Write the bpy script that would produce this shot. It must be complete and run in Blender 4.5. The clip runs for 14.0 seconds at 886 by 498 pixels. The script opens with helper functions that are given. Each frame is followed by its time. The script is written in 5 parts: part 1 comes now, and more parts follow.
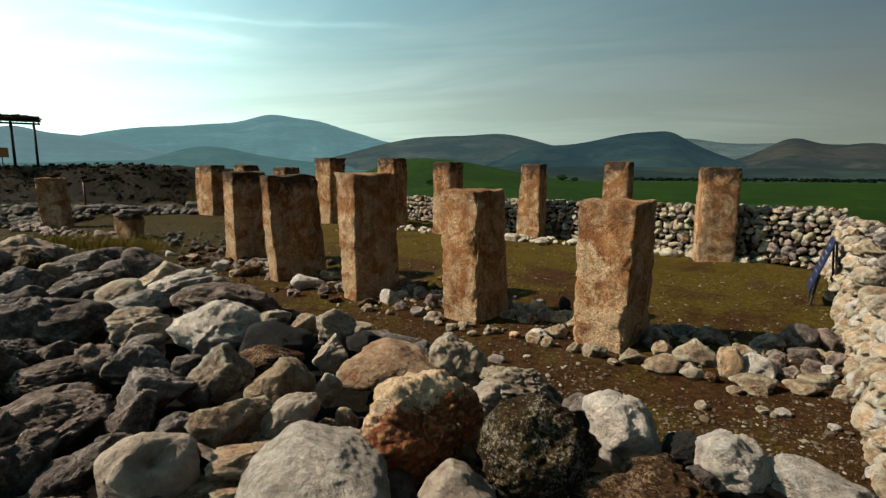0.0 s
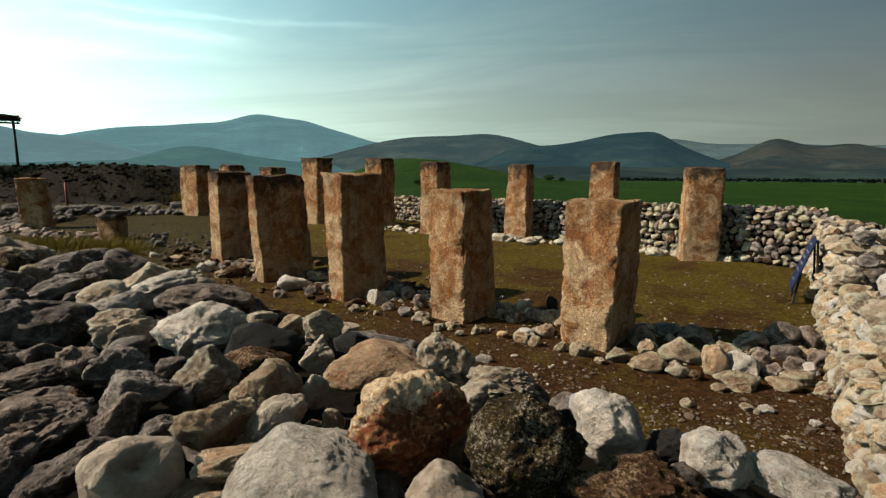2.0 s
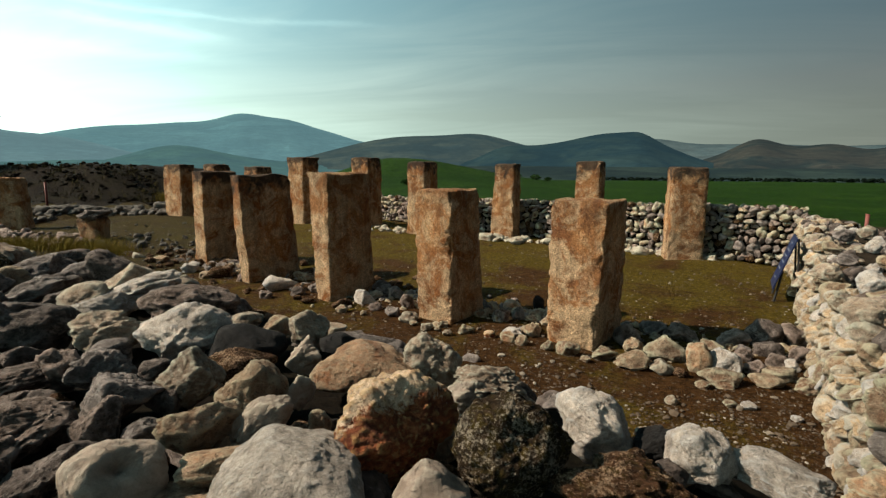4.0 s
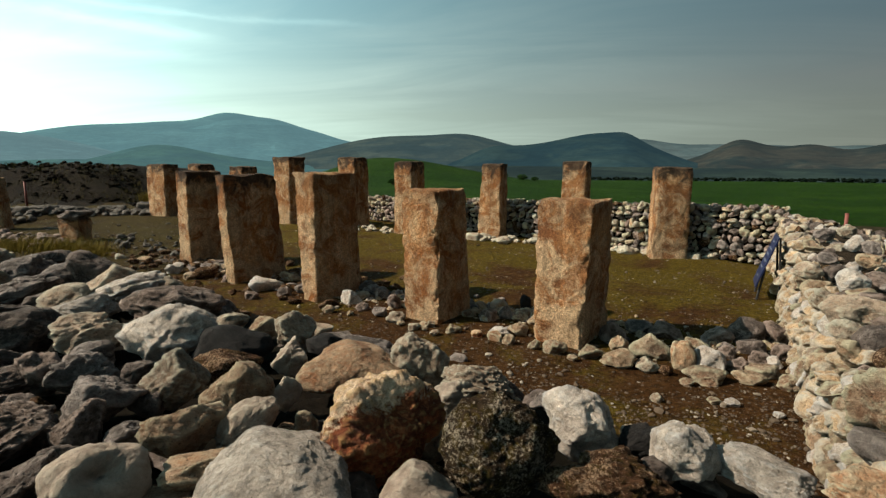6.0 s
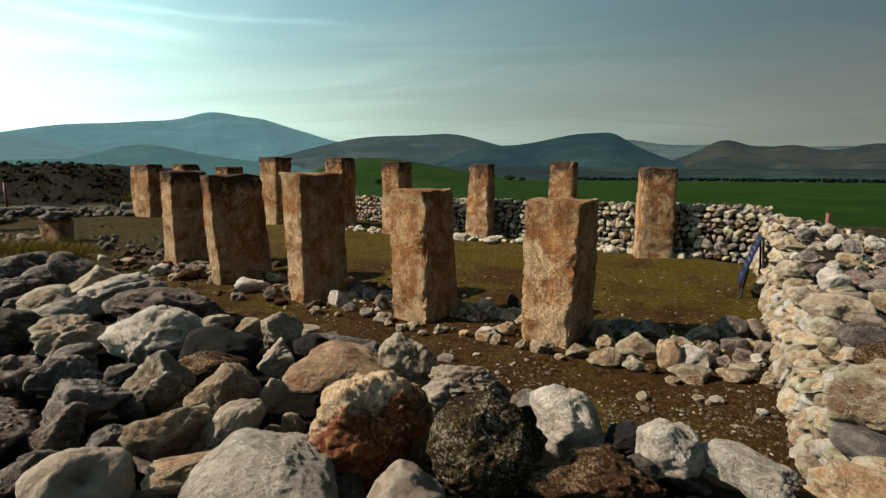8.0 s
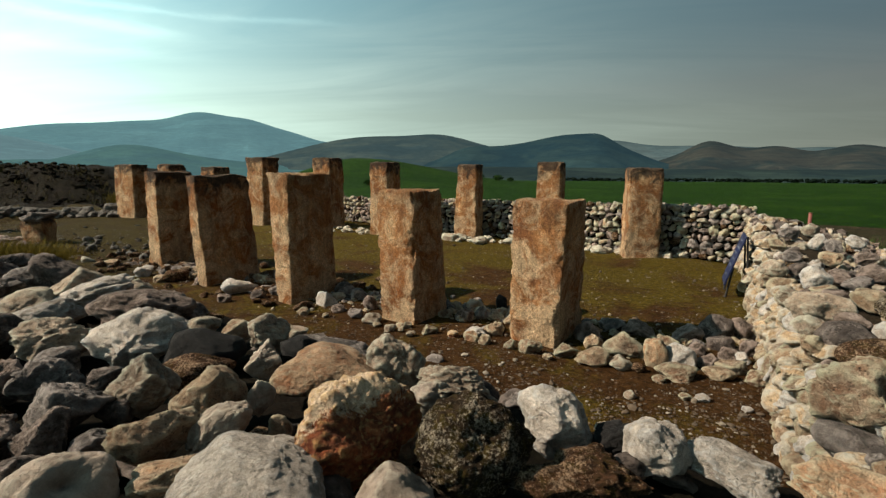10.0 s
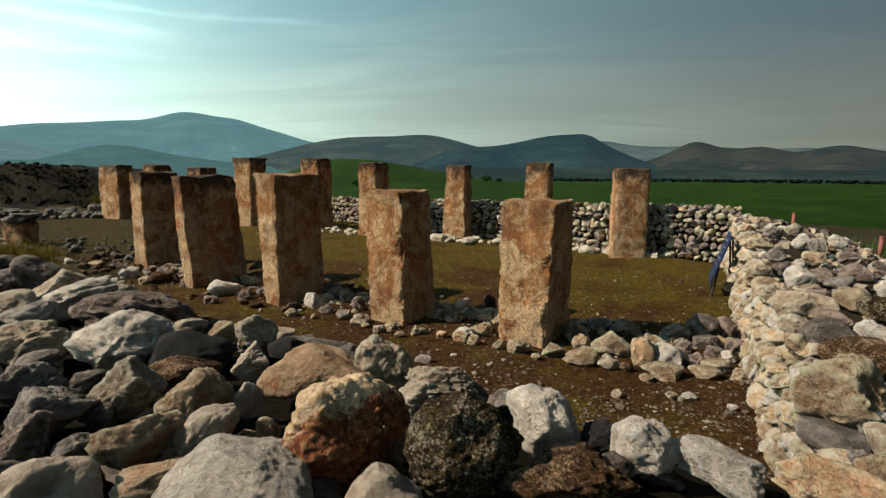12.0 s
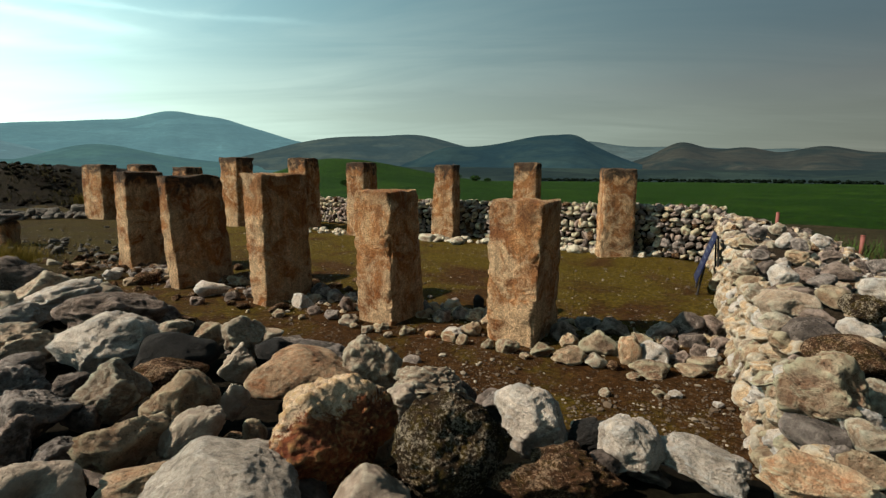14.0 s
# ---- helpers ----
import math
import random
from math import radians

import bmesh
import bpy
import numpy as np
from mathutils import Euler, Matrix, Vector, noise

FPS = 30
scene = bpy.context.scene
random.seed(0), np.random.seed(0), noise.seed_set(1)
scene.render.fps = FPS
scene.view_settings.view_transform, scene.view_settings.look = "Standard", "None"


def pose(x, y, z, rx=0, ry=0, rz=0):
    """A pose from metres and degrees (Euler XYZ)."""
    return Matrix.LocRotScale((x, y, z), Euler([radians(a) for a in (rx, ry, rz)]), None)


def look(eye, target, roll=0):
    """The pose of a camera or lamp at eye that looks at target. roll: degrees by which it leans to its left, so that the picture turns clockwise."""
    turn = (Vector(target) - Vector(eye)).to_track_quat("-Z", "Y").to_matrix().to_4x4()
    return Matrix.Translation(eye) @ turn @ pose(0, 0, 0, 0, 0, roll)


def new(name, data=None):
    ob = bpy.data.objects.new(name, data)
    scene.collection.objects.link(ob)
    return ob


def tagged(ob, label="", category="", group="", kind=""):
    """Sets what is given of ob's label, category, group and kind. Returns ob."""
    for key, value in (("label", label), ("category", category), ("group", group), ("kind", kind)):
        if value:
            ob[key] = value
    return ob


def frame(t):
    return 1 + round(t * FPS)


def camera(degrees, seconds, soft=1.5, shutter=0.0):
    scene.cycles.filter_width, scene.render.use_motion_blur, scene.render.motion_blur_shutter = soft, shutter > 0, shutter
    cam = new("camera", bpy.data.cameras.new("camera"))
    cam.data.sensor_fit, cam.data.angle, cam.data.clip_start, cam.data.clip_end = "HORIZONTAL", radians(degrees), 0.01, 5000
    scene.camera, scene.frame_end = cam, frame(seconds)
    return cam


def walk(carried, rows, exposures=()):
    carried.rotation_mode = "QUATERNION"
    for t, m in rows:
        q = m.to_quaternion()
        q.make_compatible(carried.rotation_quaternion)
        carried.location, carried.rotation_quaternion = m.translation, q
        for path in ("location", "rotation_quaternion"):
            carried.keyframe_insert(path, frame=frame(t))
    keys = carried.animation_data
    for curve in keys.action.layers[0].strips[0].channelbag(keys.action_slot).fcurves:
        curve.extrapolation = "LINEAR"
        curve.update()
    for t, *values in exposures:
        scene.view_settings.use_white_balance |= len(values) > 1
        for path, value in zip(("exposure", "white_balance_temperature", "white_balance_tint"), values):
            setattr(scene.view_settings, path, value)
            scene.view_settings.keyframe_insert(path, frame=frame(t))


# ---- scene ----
import itertools

cam = camera(80.39, 14.0, 1.35)
PATH = [
    (0.0, pose(0.0000, 0.0000, 2.1000, 81.500, 0.000, -0.000) @ pose(0, 0, 0, 0, 0, -0.000)),
    (1.0, pose(0.0025, 0.0005, 2.0999, 81.514, 0.000, -0.655) @ pose(0, 0, 0, 0, 0, 0.003)),
    (2.0, pose(0.0051, 0.0010, 2.0998, 81.508, 0.000, -1.340) @ pose(0, 0, 0, 0, 0, 0.011)),
    (3.0, pose(0.0076, 0.0014, 2.0998, 81.493, 0.000, -2.040) @ pose(0, 0, 0, 0, 0, 0.022)),
    (4.0, pose(0.0101, 0.0019, 2.0997, 81.476, 0.000, -2.744) @ pose(0, 0, 0, 0, 0, 0.033)),
    (5.0, pose(0.0126, 0.0024, 2.0996, 81.463, 0.000, -3.444) @ pose(0, 0, 0, 0, 0, 0.044)),
    (6.0, pose(0.0152, 0.0029, 2.0995, 81.458, 0.000, -4.132) @ pose(0, 0, 0, 0, 0, 0.054)),
    (7.0, pose(0.0177, 0.0034, 2.0994, 81.463, 0.000, -4.804) @ pose(0, 0, 0, 0, 0, 0.063)),
    (8.0, pose(0.0202, 0.0039, 2.0994, 81.478, 0.000, -5.458) @ pose(0, 0, 0, 0, 0, 0.069)),
    (9.0, pose(0.0227, 0.0043, 2.0993, 81.502, 0.000, -6.093) @ pose(0, 0, 0, 0, 0, 0.075)),
    (10.0, pose(0.0253, 0.0048, 2.0992, 81.532, 0.000, -6.713) @ pose(0, 0, 0, 0, 0, 0.080)),
    (11.0, pose(0.0278, 0.0053, 2.0991, 81.562, 0.000, -7.323) @ pose(0, 0, 0, 0, 0, 0.086)),
    (12.0, pose(0.0303, 0.0058, 2.0990, 81.587, 0.000, -7.928) @ pose(0, 0, 0, 0, 0, 0.094)),
    (13.0, pose(0.0329, 0.0063, 2.0990, 81.596, 0.000, -8.540) @ pose(0, 0, 0, 0, 0, 0.107)),
    (14.0, pose(0.0354, 0.0067, 2.0989, 81.580, 0.000, -9.170) @ pose(0, 0, 0, 0, 0, 0.127)),
]
walk(cam, PATH, exposures=[(0.0, 1.3), (14.0, 1.3)])

# ---- light ----
SUN_AZ, SUN_EL = -88.0, 39.0      # degrees from +y towards +x, and above the horizon
sun_dir = Vector((math.sin(radians(SUN_AZ)) * math.cos(radians(SUN_EL)),
                  math.cos(radians(SUN_AZ)) * math.cos(radians(SUN_EL)), math.sin(radians(SUN_EL))))
# the thin cloud is brightest low in the west
haze_dir = Vector((math.sin(radians(-80)) * math.cos(radians(22)), math.cos(radians(-80)) * math.cos(radians(22)), math.sin(radians(22))))
sun_data = bpy.data.lights.new("sun", "SUN")
sun_data.energy, sun_data.angle, sun_data.color = 3.4, radians(0.6), (1.0, 0.86, 0.68)
sun = new("sun", sun_data)
sun.matrix_world = look(sun_dir * 50, (0, 0, 0))


class Nodes:
    """Short hand for node trees."""

    def __init__(self, tree):
        self.tree = tree
        tree.nodes.clear()

    def add(self, kind, **inputs):
        n = self.tree.nodes.new(kind)
        for k, v in inputs.items():
            self.put(n, k, v)
        return n

    def put(self, n, key, v):
        sock = n.inputs[int(key[1:])] if key[0] == "i" and key[1:].isdigit() else n.inputs[key.replace("_", " ")]
        if isinstance(v, bpy.types.NodeSocket):
            self.tree.links.new(v, sock)
        else:
            sock.default_value = v

    def math(self, op, a, b=0.0, clamp=False):
        n = self.tree.nodes.new("ShaderNodeMath")
        n.operation, n.use_clamp = op, clamp
        self.put(n, "i0", a)
        self.put(n, "i1", b)
        return n.outputs[0]

    def mix(self, f, a, b, blend="MIX"):
        n = self.tree.nodes.new("ShaderNodeMix")
        n.data_type, n.blend_type = "RGBA", blend
        for sock, v in ((n.inputs[0], f), (n.inputs[6], a), (n.inputs[7], b)):
            if isinstance(v, bpy.types.NodeSocket):
                self.tree.links.new(v, sock)
            else:
                sock.default_value = v if not isinstance(v, tuple) else (*v, 1.0)[:4]
        return n.outputs[2]

    def ramp(self, f, *stops):
        n = self.tree.nodes.new("ShaderNodeValToRGB")
        el = n.color_ramp.elements
        while len(el) < len(stops):
            el.new(0.5)
        for e, (p, c) in zip(el, stops):
            e.position, e.color = p, (*c, 1.0) if isinstance(c, tuple) else (c, c, c, 1.0)
        self.put(n, "Fac", f)
        return n.outputs["Color"]

    def noise(self, vec, scale, detail=6.0, rough=0.6, warp=0.0):
        n = self.add("ShaderNodeTexNoise", Vector=vec, Scale=scale, Detail=detail, Roughness=rough, Distortion=warp)
        return n.outputs["Fac"]

    def vscale(self, vec, x, y, z):
        n = self.tree.nodes.new("ShaderNodeVectorMath")
        n.operation = "MULTIPLY"
        self.put(n, "i0", vec)
        n.inputs[1].default_value = (x, y, z)
        return n.outputs[0]


# ---- sky ----
world = bpy.data.worlds.new("sky")
scene.world = world
world.use_nodes = True
w = Nodes(world.node_tree)
coord = w.add("ShaderNodeTexCoord").outputs["Generated"]
sky = w.tree.nodes.new("ShaderNodeTexSky")
sky.sky_type, sky.sun_disc = "NISHITA", False
sky.sun_elevation, sky.sun_rotation = radians(SUN_EL), radians(SUN_AZ)
sky.air_density, sky.dust_density, sky.ozone_density = 1.2, 3.0, 1.5
dot = w.tree.nodes.new("ShaderNodeVectorMath")
dot.operation = "DOT_PRODUCT"
w.put(dot, "i0", coord)
dot.inputs[1].default_value = haze_dir
sep = w.math("ARCCOSINE", dot.outputs["Value"])
glow = w.math("EXPONENT", w.math("MULTIPLY", sep, -1.0 / radians(30.0)))
up = w.tree.nodes.new("ShaderNodeSeparateXYZ")
w.put(up, "i0", coord)
height = w.math("MAXIMUM", up.outputs["Z"], 0.0)
# thin cirrus drawn out along the wind, seen on a flat layer overhead
flat = w.tree.nodes.new("ShaderNodeVectorMath")
flat.operation = "DIVIDE"
w.put(flat, "i0", coord)
lift = w.math("ADD", height, 0.12)
comb = w.add("ShaderNodeCombineXYZ", X=lift, Y=lift, Z=lift)
w.put(flat, "i1", comb.outputs[0])
turn = w.tree.nodes.new("ShaderNodeVectorRotate")
turn.rotation_type = "Z_AXIS"
w.put(turn, "Vector", flat.outputs[0])
turn.inputs["Angle"].default_value = radians(14)
wisps = w.noise(w.vscale(turn.outputs[0], 0.30, 1.0, 0.0), 1.3, 9.0, 0.58, 0.9)
veil = w.noise(w.vscale(turn.outputs[0], 0.5, 0.8, 0.0), 0.7, 4.0, 0.5, 0.4)
cloud = w.math("MULTIPLY", w.ramp(wisps, (0.40, 0.0), (0.75, 1.0)), w.ramp(veil, (0.35, 0.15), (0.65, 1.0)))
haze = w.math("EXPONENT", w.math("MULTIPLY", height, -12.0))
fade = w.math("ADD", w.math("MULTIPLY", w.math("EXPONENT", w.math("MULTIPLY", height, -2.8)), 0.93), 0.07)
glow = w.math("MINIMUM", w.math("MULTIPLY", glow, fade), 0.22)
air = w.mix(1.0, sky.outputs["Color"], (0.0063, 0.008, 0.0083), "MULTIPLY")
lit = w.mix(1.0, (3.65, 5.45, 5.08), w.add("ShaderNodeCombineXYZ", X=glow, Y=glow, Z=glow).outputs[0], "MULTIPLY")
base = w.mix(1.0, air, lit, "ADD")
hz = w.mix(haze, (0.006, 0.004, 0.006), (0.054, 0.046, 0.037))
murk = w.math("EXPONENT", w.math("MULTIPLY", w.math("ABSOLUTE", w.math("SUBTRACT", height, 0.14)), -10.0))
hz = w.mix(murk, hz, w.mix(1.0, hz, (0.018, 0.002, 0.0), "ADD"))
base = w.mix(1.0, base, hz, "ADD")
bright = w.mix(1.0, base, (1.42, 1.37, 1.34), "MULTIPLY")
# bluer overhead, warmer in the low haze
clear = w.math("SMOOTH_MIN", w.math("MAXIMUM", w.math("MULTIPLY", w.math("SUBTRACT", height, 0.10), 5.0), 0.0), 1.0)
bright = w.mix(1.0, bright, w.mix(clear, (1.03, 1.0, 0.96), (0.97, 1.0, 1.03)), "MULTIPLY")
base = w.mix(1.0, base, w.mix(clear, (1.05, 1.0, 0.94), (0.79, 1.0, 1.14)), "MULTIPLY")
final = w.mix(cloud, base, bright)
# two long streaks of cirrus
bearing = w.math("ARCTAN2", up.outputs["X"], up.outputs["Y"])
fray = w.noise(w.vscale(coord, 9.0, 9.0, 34.0), 1.0, 6.0, 0.6, 0.5)
for az0, az1, z0, slope, thin, gain in ((-32.0, -5.0, 0.2460, 0.01, 0.0045, 0.26), (-33.0, -18.5, 0.2130, -0.05, 0.0070, 0.20), (-34.0, -17.0, 0.1820, 0.0, 0.0100, 0.14)):
    line = w.math("ADD", z0, w.math("MULTIPLY", w.math("SUBTRACT", bearing, radians(-20)), slope))
    line = w.math("ADD", line, w.math("MULTIPLY", w.math("SUBTRACT", fray, 0.5), 0.018))
    off_line = w.math("DIVIDE", w.math("SUBTRACT", up.outputs["Z"], line), thin)
    body = w.math("EXPONENT", w.math("MULTIPLY", w.math("MULTIPLY", off_line, off_line), -1.0))
    mid = w.math("DIVIDE", w.math("SUBTRACT", bearing, radians((az0 + az1) / 2)), radians((az1 - az0) / 2))
    span = w.math("EXPONENT", w.math("MULTIPLY", w.math("POWER", w.math("ABSOLUTE", mid), 4.0), -1.0))
    streak = w.math("MULTIPLY", w.math("MULTIPLY", body, span), w.math("MULTIPLY", fray, 2.0 * gain))
    final = w.mix(streak, final, w.mix(1.0, final, (1.9, 1.75, 1.65), "MULTIPLY"))
bg = w.add("ShaderNodeBackground", Color=final, Strength=0.66)
out = w.tree.nodes.new("ShaderNodeOutputWorld")
w.tree.links.new(bg.outputs[0], out.inputs[0])


# ---- materials ----
def material(name):
    m = bpy.data.materials.new(name)
    m.use_nodes = True
    n = Nodes(m.node_tree)
    bsdf = n.tree.nodes.new("ShaderNodeBsdfPrincipled")
    o = n.tree.nodes.new("ShaderNodeOutputMaterial")
    n.tree.links.new(bsdf.outputs[0], o.inputs[0])
    return m, n, bsdf


def bumped(n, bsdf, height, strength, dist):
    b = n.add("ShaderNodeBump", Strength=strength, Distance=dist, Height=height)
    n.put(bsdf, "Normal", b.outputs[0])


def rock_material(name, dark, mid, light, stain, amount, pits=0.4, rough=0.9, grain=1.0, crust=None, spread=0.52, rind=False):
    """Weathered stone: broad tone, blotches of stain, lichen, fine grain, and solution pits."""
    m, n, bsdf = material(name)
    geo = n.add("ShaderNodeNewGeometry")
    p = geo.outputs["Position"]
    rnd = n.add("ShaderNodeObjectInfo").outputs["Random"]
    broad = n.noise(p, 4.5, 6.0, 0.65, 0.5)
    c = n.ramp(broad, (0.32, dark), (0.5, mid), (0.66, light))
    blot = n.noise(p, 10.0, 8.0, 0.7, 0.8)
    c = n.mix(n.math("MULTIPLY", n.ramp(blot, (0.52 - 0.2 * amount, 0.0), (0.68 - 0.12 * amount, 1.0)), min(1.0, amount * 1.3)), c, stain)
    if crust:
        patch = n.noise(p, 5.5, 9.0, 0.72, 0.6)
        if rind:
            # the old outer skin is left on the crown and one flank
            gen = n.tree.nodes.new("ShaderNodeSeparateXYZ")
            n.put(gen, "i0", n.add("ShaderNodeTexCoord").outputs["Generated"])
            patch = n.math("ADD", patch, n.math("MULTIPLY", n.math("SUBTRACT", gen.outputs["Z"], 0.74), 0.85))
            patch = n.math("ADD", patch, n.math("MULTIPLY", n.math("MAXIMUM", n.math("SUBTRACT", 0.25, gen.outputs["X"]), 0.0), 0.7))
        c = n.mix(n.ramp(patch, (spread, 0.0), (spread + 0.06, 0.9)), c, crust)
    fine = n.noise(p, 95.0, 6.0, 0.8)
    c = n.mix(0.5 * grain, c, n.ramp(fine, (0.32, 0.25), (0.5, 0.9), (0.68, 1.5)), "MULTIPLY")
    wash = n.noise(p, 6.5, 8.0, 0.68, 0.8)
    c = n.mix(0.8, c, n.ramp(wash, (0.38, 0.62), (0.5, 0.97), (0.62, 1.28)), "MULTIPLY")
    lichen = n.noise(p, 22.0, 7.0, 0.7, 0.6)
    c = n.mix(n.ramp(lichen, (0.53, 0.0), (0.62, 0.50 * grain)), c, tuple(x * 0.28 for x in mid))
    pale = n.noise(p, 15.0, 7.0, 0.7, 0.6)
    c = n.mix(n.ramp(pale, (0.53, 0.0), (0.63, 0.40 * grain)), c, tuple(min(0.7, x * 1.25) for x in light))
    cell = n.add("ShaderNodeTexVoronoi", Vector=p, Scale=42.0, Randomness=1.0).outputs["Distance"]
    where = n.noise(p, 7.0, 4.0, 0.6)
    hole = n.math("MULTIPLY", n.ramp(cell, (0.14, 1.0), (0.30, 0.0)), n.ramp(where, (0.56 - 0.16 * min(pits, 1.2), 0.0), (0.64 - 0.14 * min(pits, 1.2), 1.0)))
    # pits also painted dark, the shade inside them put into the colour
    c = n.mix(n.math("MULTIPLY", hole, min(0.8, pits)), c, tuple(x * 0.3 for x in dark))
    tone = n.math("ADD", n.math("MULTIPLY", rnd, 0.44), 0.80)
    c = n.mix(1.0, c, n.add("ShaderNodeCombineXYZ", X=tone, Y=tone, Z=tone).outputs[0], "MULTIPLY")
    # ridges painted paler: the highlight on lit edges is put into the colour
    c = n.mix(n.ramp(geo.outputs["Pointiness"], (0.505, 0.0), (0.57, 0.6)), c, tuple(min(0.5, x * 1.7) for x in light))
    n.put(bsdf, "Base Color", c)
    bsdf.inputs["Roughness"].default_value = rough
    bsdf.inputs["Specular IOR Level"].default_value = 0.25
    mid_b = n.noise(p, 13.0, 10.0, 0.72, 0.4)
    h = n.math("ADD", n.math("MULTIPLY", mid_b, 0.5 + 0.7 * grain), n.math("MULTIPLY", fine, 0.25 * grain))
    h = n.math("SUBTRACT", h, n.math("MULTIPLY", hole, 0.28 * pits))
    seam = n.math("ABSOLUTE", n.math("SUBTRACT", n.noise(p, 5.0, 7.0, 0.62, 0.4), 0.5))
    h = n.math("ADD", h, n.math("MULTIPLY", n.math("MINIMUM", seam, 0.03), 4.5 * grain))
    bumped(n, bsdf, h, 1.0, 0.060)
    return m


def lichen_material(name, bare, white, moss, cover, green):
    """Old stone crusted with pale lichen and cushions of dry moss."""
    m, n, bsdf = material(name)
    p = n.add("ShaderNodeNewGeometry").outputs["Position"]
    a = n.noise(p, 5.0, 6.0, 0.65, 0.5)
    c = n.mix(n.ramp(a, (0.35, 0.0), (0.65, 1.0)), tuple(x * 0.55 for x in bare), bare)
    g = n.noise(p, 11.0, 7.0, 0.7, 0.8)
    c = n.mix(n.ramp(g, (0.60 - 0.2 * green, 0.0), (0.68 - 0.2 * green, 0.9)), c, moss)
    spots = n.noise(p, 62.0, 8.0, 0.8, 0.3)
    field = n.noise(p, 7.0, 4.0, 0.6)
    k = n.math("ADD", spots, n.math("MULTIPLY", n.math("SUBTRACT", field, 0.5), 0.45))
    c = n.mix(n.ramp(k, (0.60 - 0.18 * cover, 0.0), (0.67 - 0.18 * cover, 0.95)), c, white)
    fine = n.noise(p, 120.0, 5.0, 0.8)
    c = n.mix(0.85, c, n.ramp(n.noise(p, 26.0, 8.0, 0.75, 0.4), (0.40, 0.25), (0.5, 0.9), (0.6, 1.6)), "MULTIPLY")
    n.put(bsdf, "Base Color", c)
    bsdf.inputs["Roughness"].default_value = 0.95
    bsdf.inputs["Specular IOR Level"].default_value = 0.1
    h = n.math("ADD", n.math("MULTIPLY", n.noise(p, 16.0, 9.0, 0.75, 0.5), 1.2), n.math("MULTIPLY", spots, 0.6))
    bumped(n, bsdf, n.math("ADD", h, n.math("MULTIPLY", fine, 0.25)), 1.0, 0.07)
    return m


ROCK = {
    "rosy": rock_material("rosy_limestone", (0.130, 0.080, 0.048), (0.250, 0.172, 0.112), (0.390, 0.295, 0.210), (0.125, 0.055, 0.028), 0.6, 0.9),
    "rubble": rock_material("rubble_stone", (0.022, 0.019, 0.016), (0.050, 0.044, 0.038), (0.100, 0.089, 0.078), (0.024, 0.018, 0.014), 0.6, 0.8),
    "cream": rock_material("cream_limestone", (0.2992, 0.1849, 0.0966), (0.4400, 0.3053, 0.1806), (0.5456, 0.4042, 0.2646), (0.2904, 0.1462, 0.0672), 0.28, 0.6),
    "pale": rock_material("pale_limestone", (0.1901, 0.1429, 0.1035), (0.3067, 0.2315, 0.1720), (0.4105, 0.3146, 0.2376), (0.2204, 0.1374, 0.0786), 0.45),
    "white": rock_material("white_limestone", (0.3244, 0.2769, 0.2346), (0.4467, 0.3826, 0.3259), (0.5518, 0.4758, 0.4088), (0.2680, 0.2128, 0.1682), 0.35, 0.12),
    "gray": rock_material("gray_limestone", (0.0666, 0.0552, 0.0495), (0.1331, 0.1113, 0.1010), (0.2218, 0.1876, 0.1703), (0.0555, 0.0421, 0.0337), 0.5, 0.7, 0.9, 1.0, (0.2883, 0.2435, 0.2198), 0.53),
    "dark": rock_material("dark_limestone", (0.0346, 0.0264, 0.0227), (0.0772, 0.0600, 0.0524), (0.1436, 0.1140, 0.0990), (0.0372, 0.0252, 0.0191), 0.6, 1.0, 0.9, 1.0, (0.2129, 0.1728, 0.1526), 0.54),
    "black": rock_material("basalt", (0.007, 0.006, 0.006), (0.012, 0.011, 0.011), (0.019, 0.017, 0.016), (0.007, 0.006, 0.006), 0.4, 0.2),
    "brown": lichen_material("brown_stone", (0.0920, 0.0440, 0.0210), (0.3105, 0.2090, 0.1365), (0.0517, 0.0308, 0.0074), 0.5, 0.5),
    "tan": rock_material("tan_limestone", (0.1891, 0.1211, 0.0753), (0.2899, 0.2001, 0.1283), (0.3758, 0.2713, 0.1918), (0.2172, 0.1028, 0.0478), 0.45, 0.9),
    "smooth": rock_material("smooth_limestone", (0.2342, 0.1824, 0.1413), (0.2954, 0.2295, 0.1802), (0.3435, 0.2706, 0.2190), (0.2276, 0.1649, 0.1185), 0.3, 0.0, 0.85, 0.4),
    "red": rock_material("red_stone", (0.1034, 0.0263, 0.0107), (0.3195, 0.0848, 0.0262), (0.5073, 0.1850, 0.0713), (0.0940, 0.0231, 0.0095), 0.6, 0.5, 0.9, 1.0, (0.6670, 0.5060, 0.3500), 0.50, True),
    "rusty": rock_material("rusty_stone", (0.2083, 0.1316, 0.0758), (0.3363, 0.2217, 0.1327), (0.4645, 0.3289, 0.2148), (0.3043, 0.1001, 0.0342), 0.5, 0.4),
    "mossy": lichen_material("mossy_stone", (0.0480, 0.0295, 0.0161), (0.3960, 0.3304, 0.2530), (0.0600, 0.0400, 0.0080), 0.42, 0.62),
    "mottled": rock_material("mottled_stone", (0.0733, 0.0508, 0.0409), (0.1603, 0.1195, 0.0979), (0.2672, 0.2045, 0.1753), (0.0534, 0.0333, 0.0216), 0.7, 1.2),
}


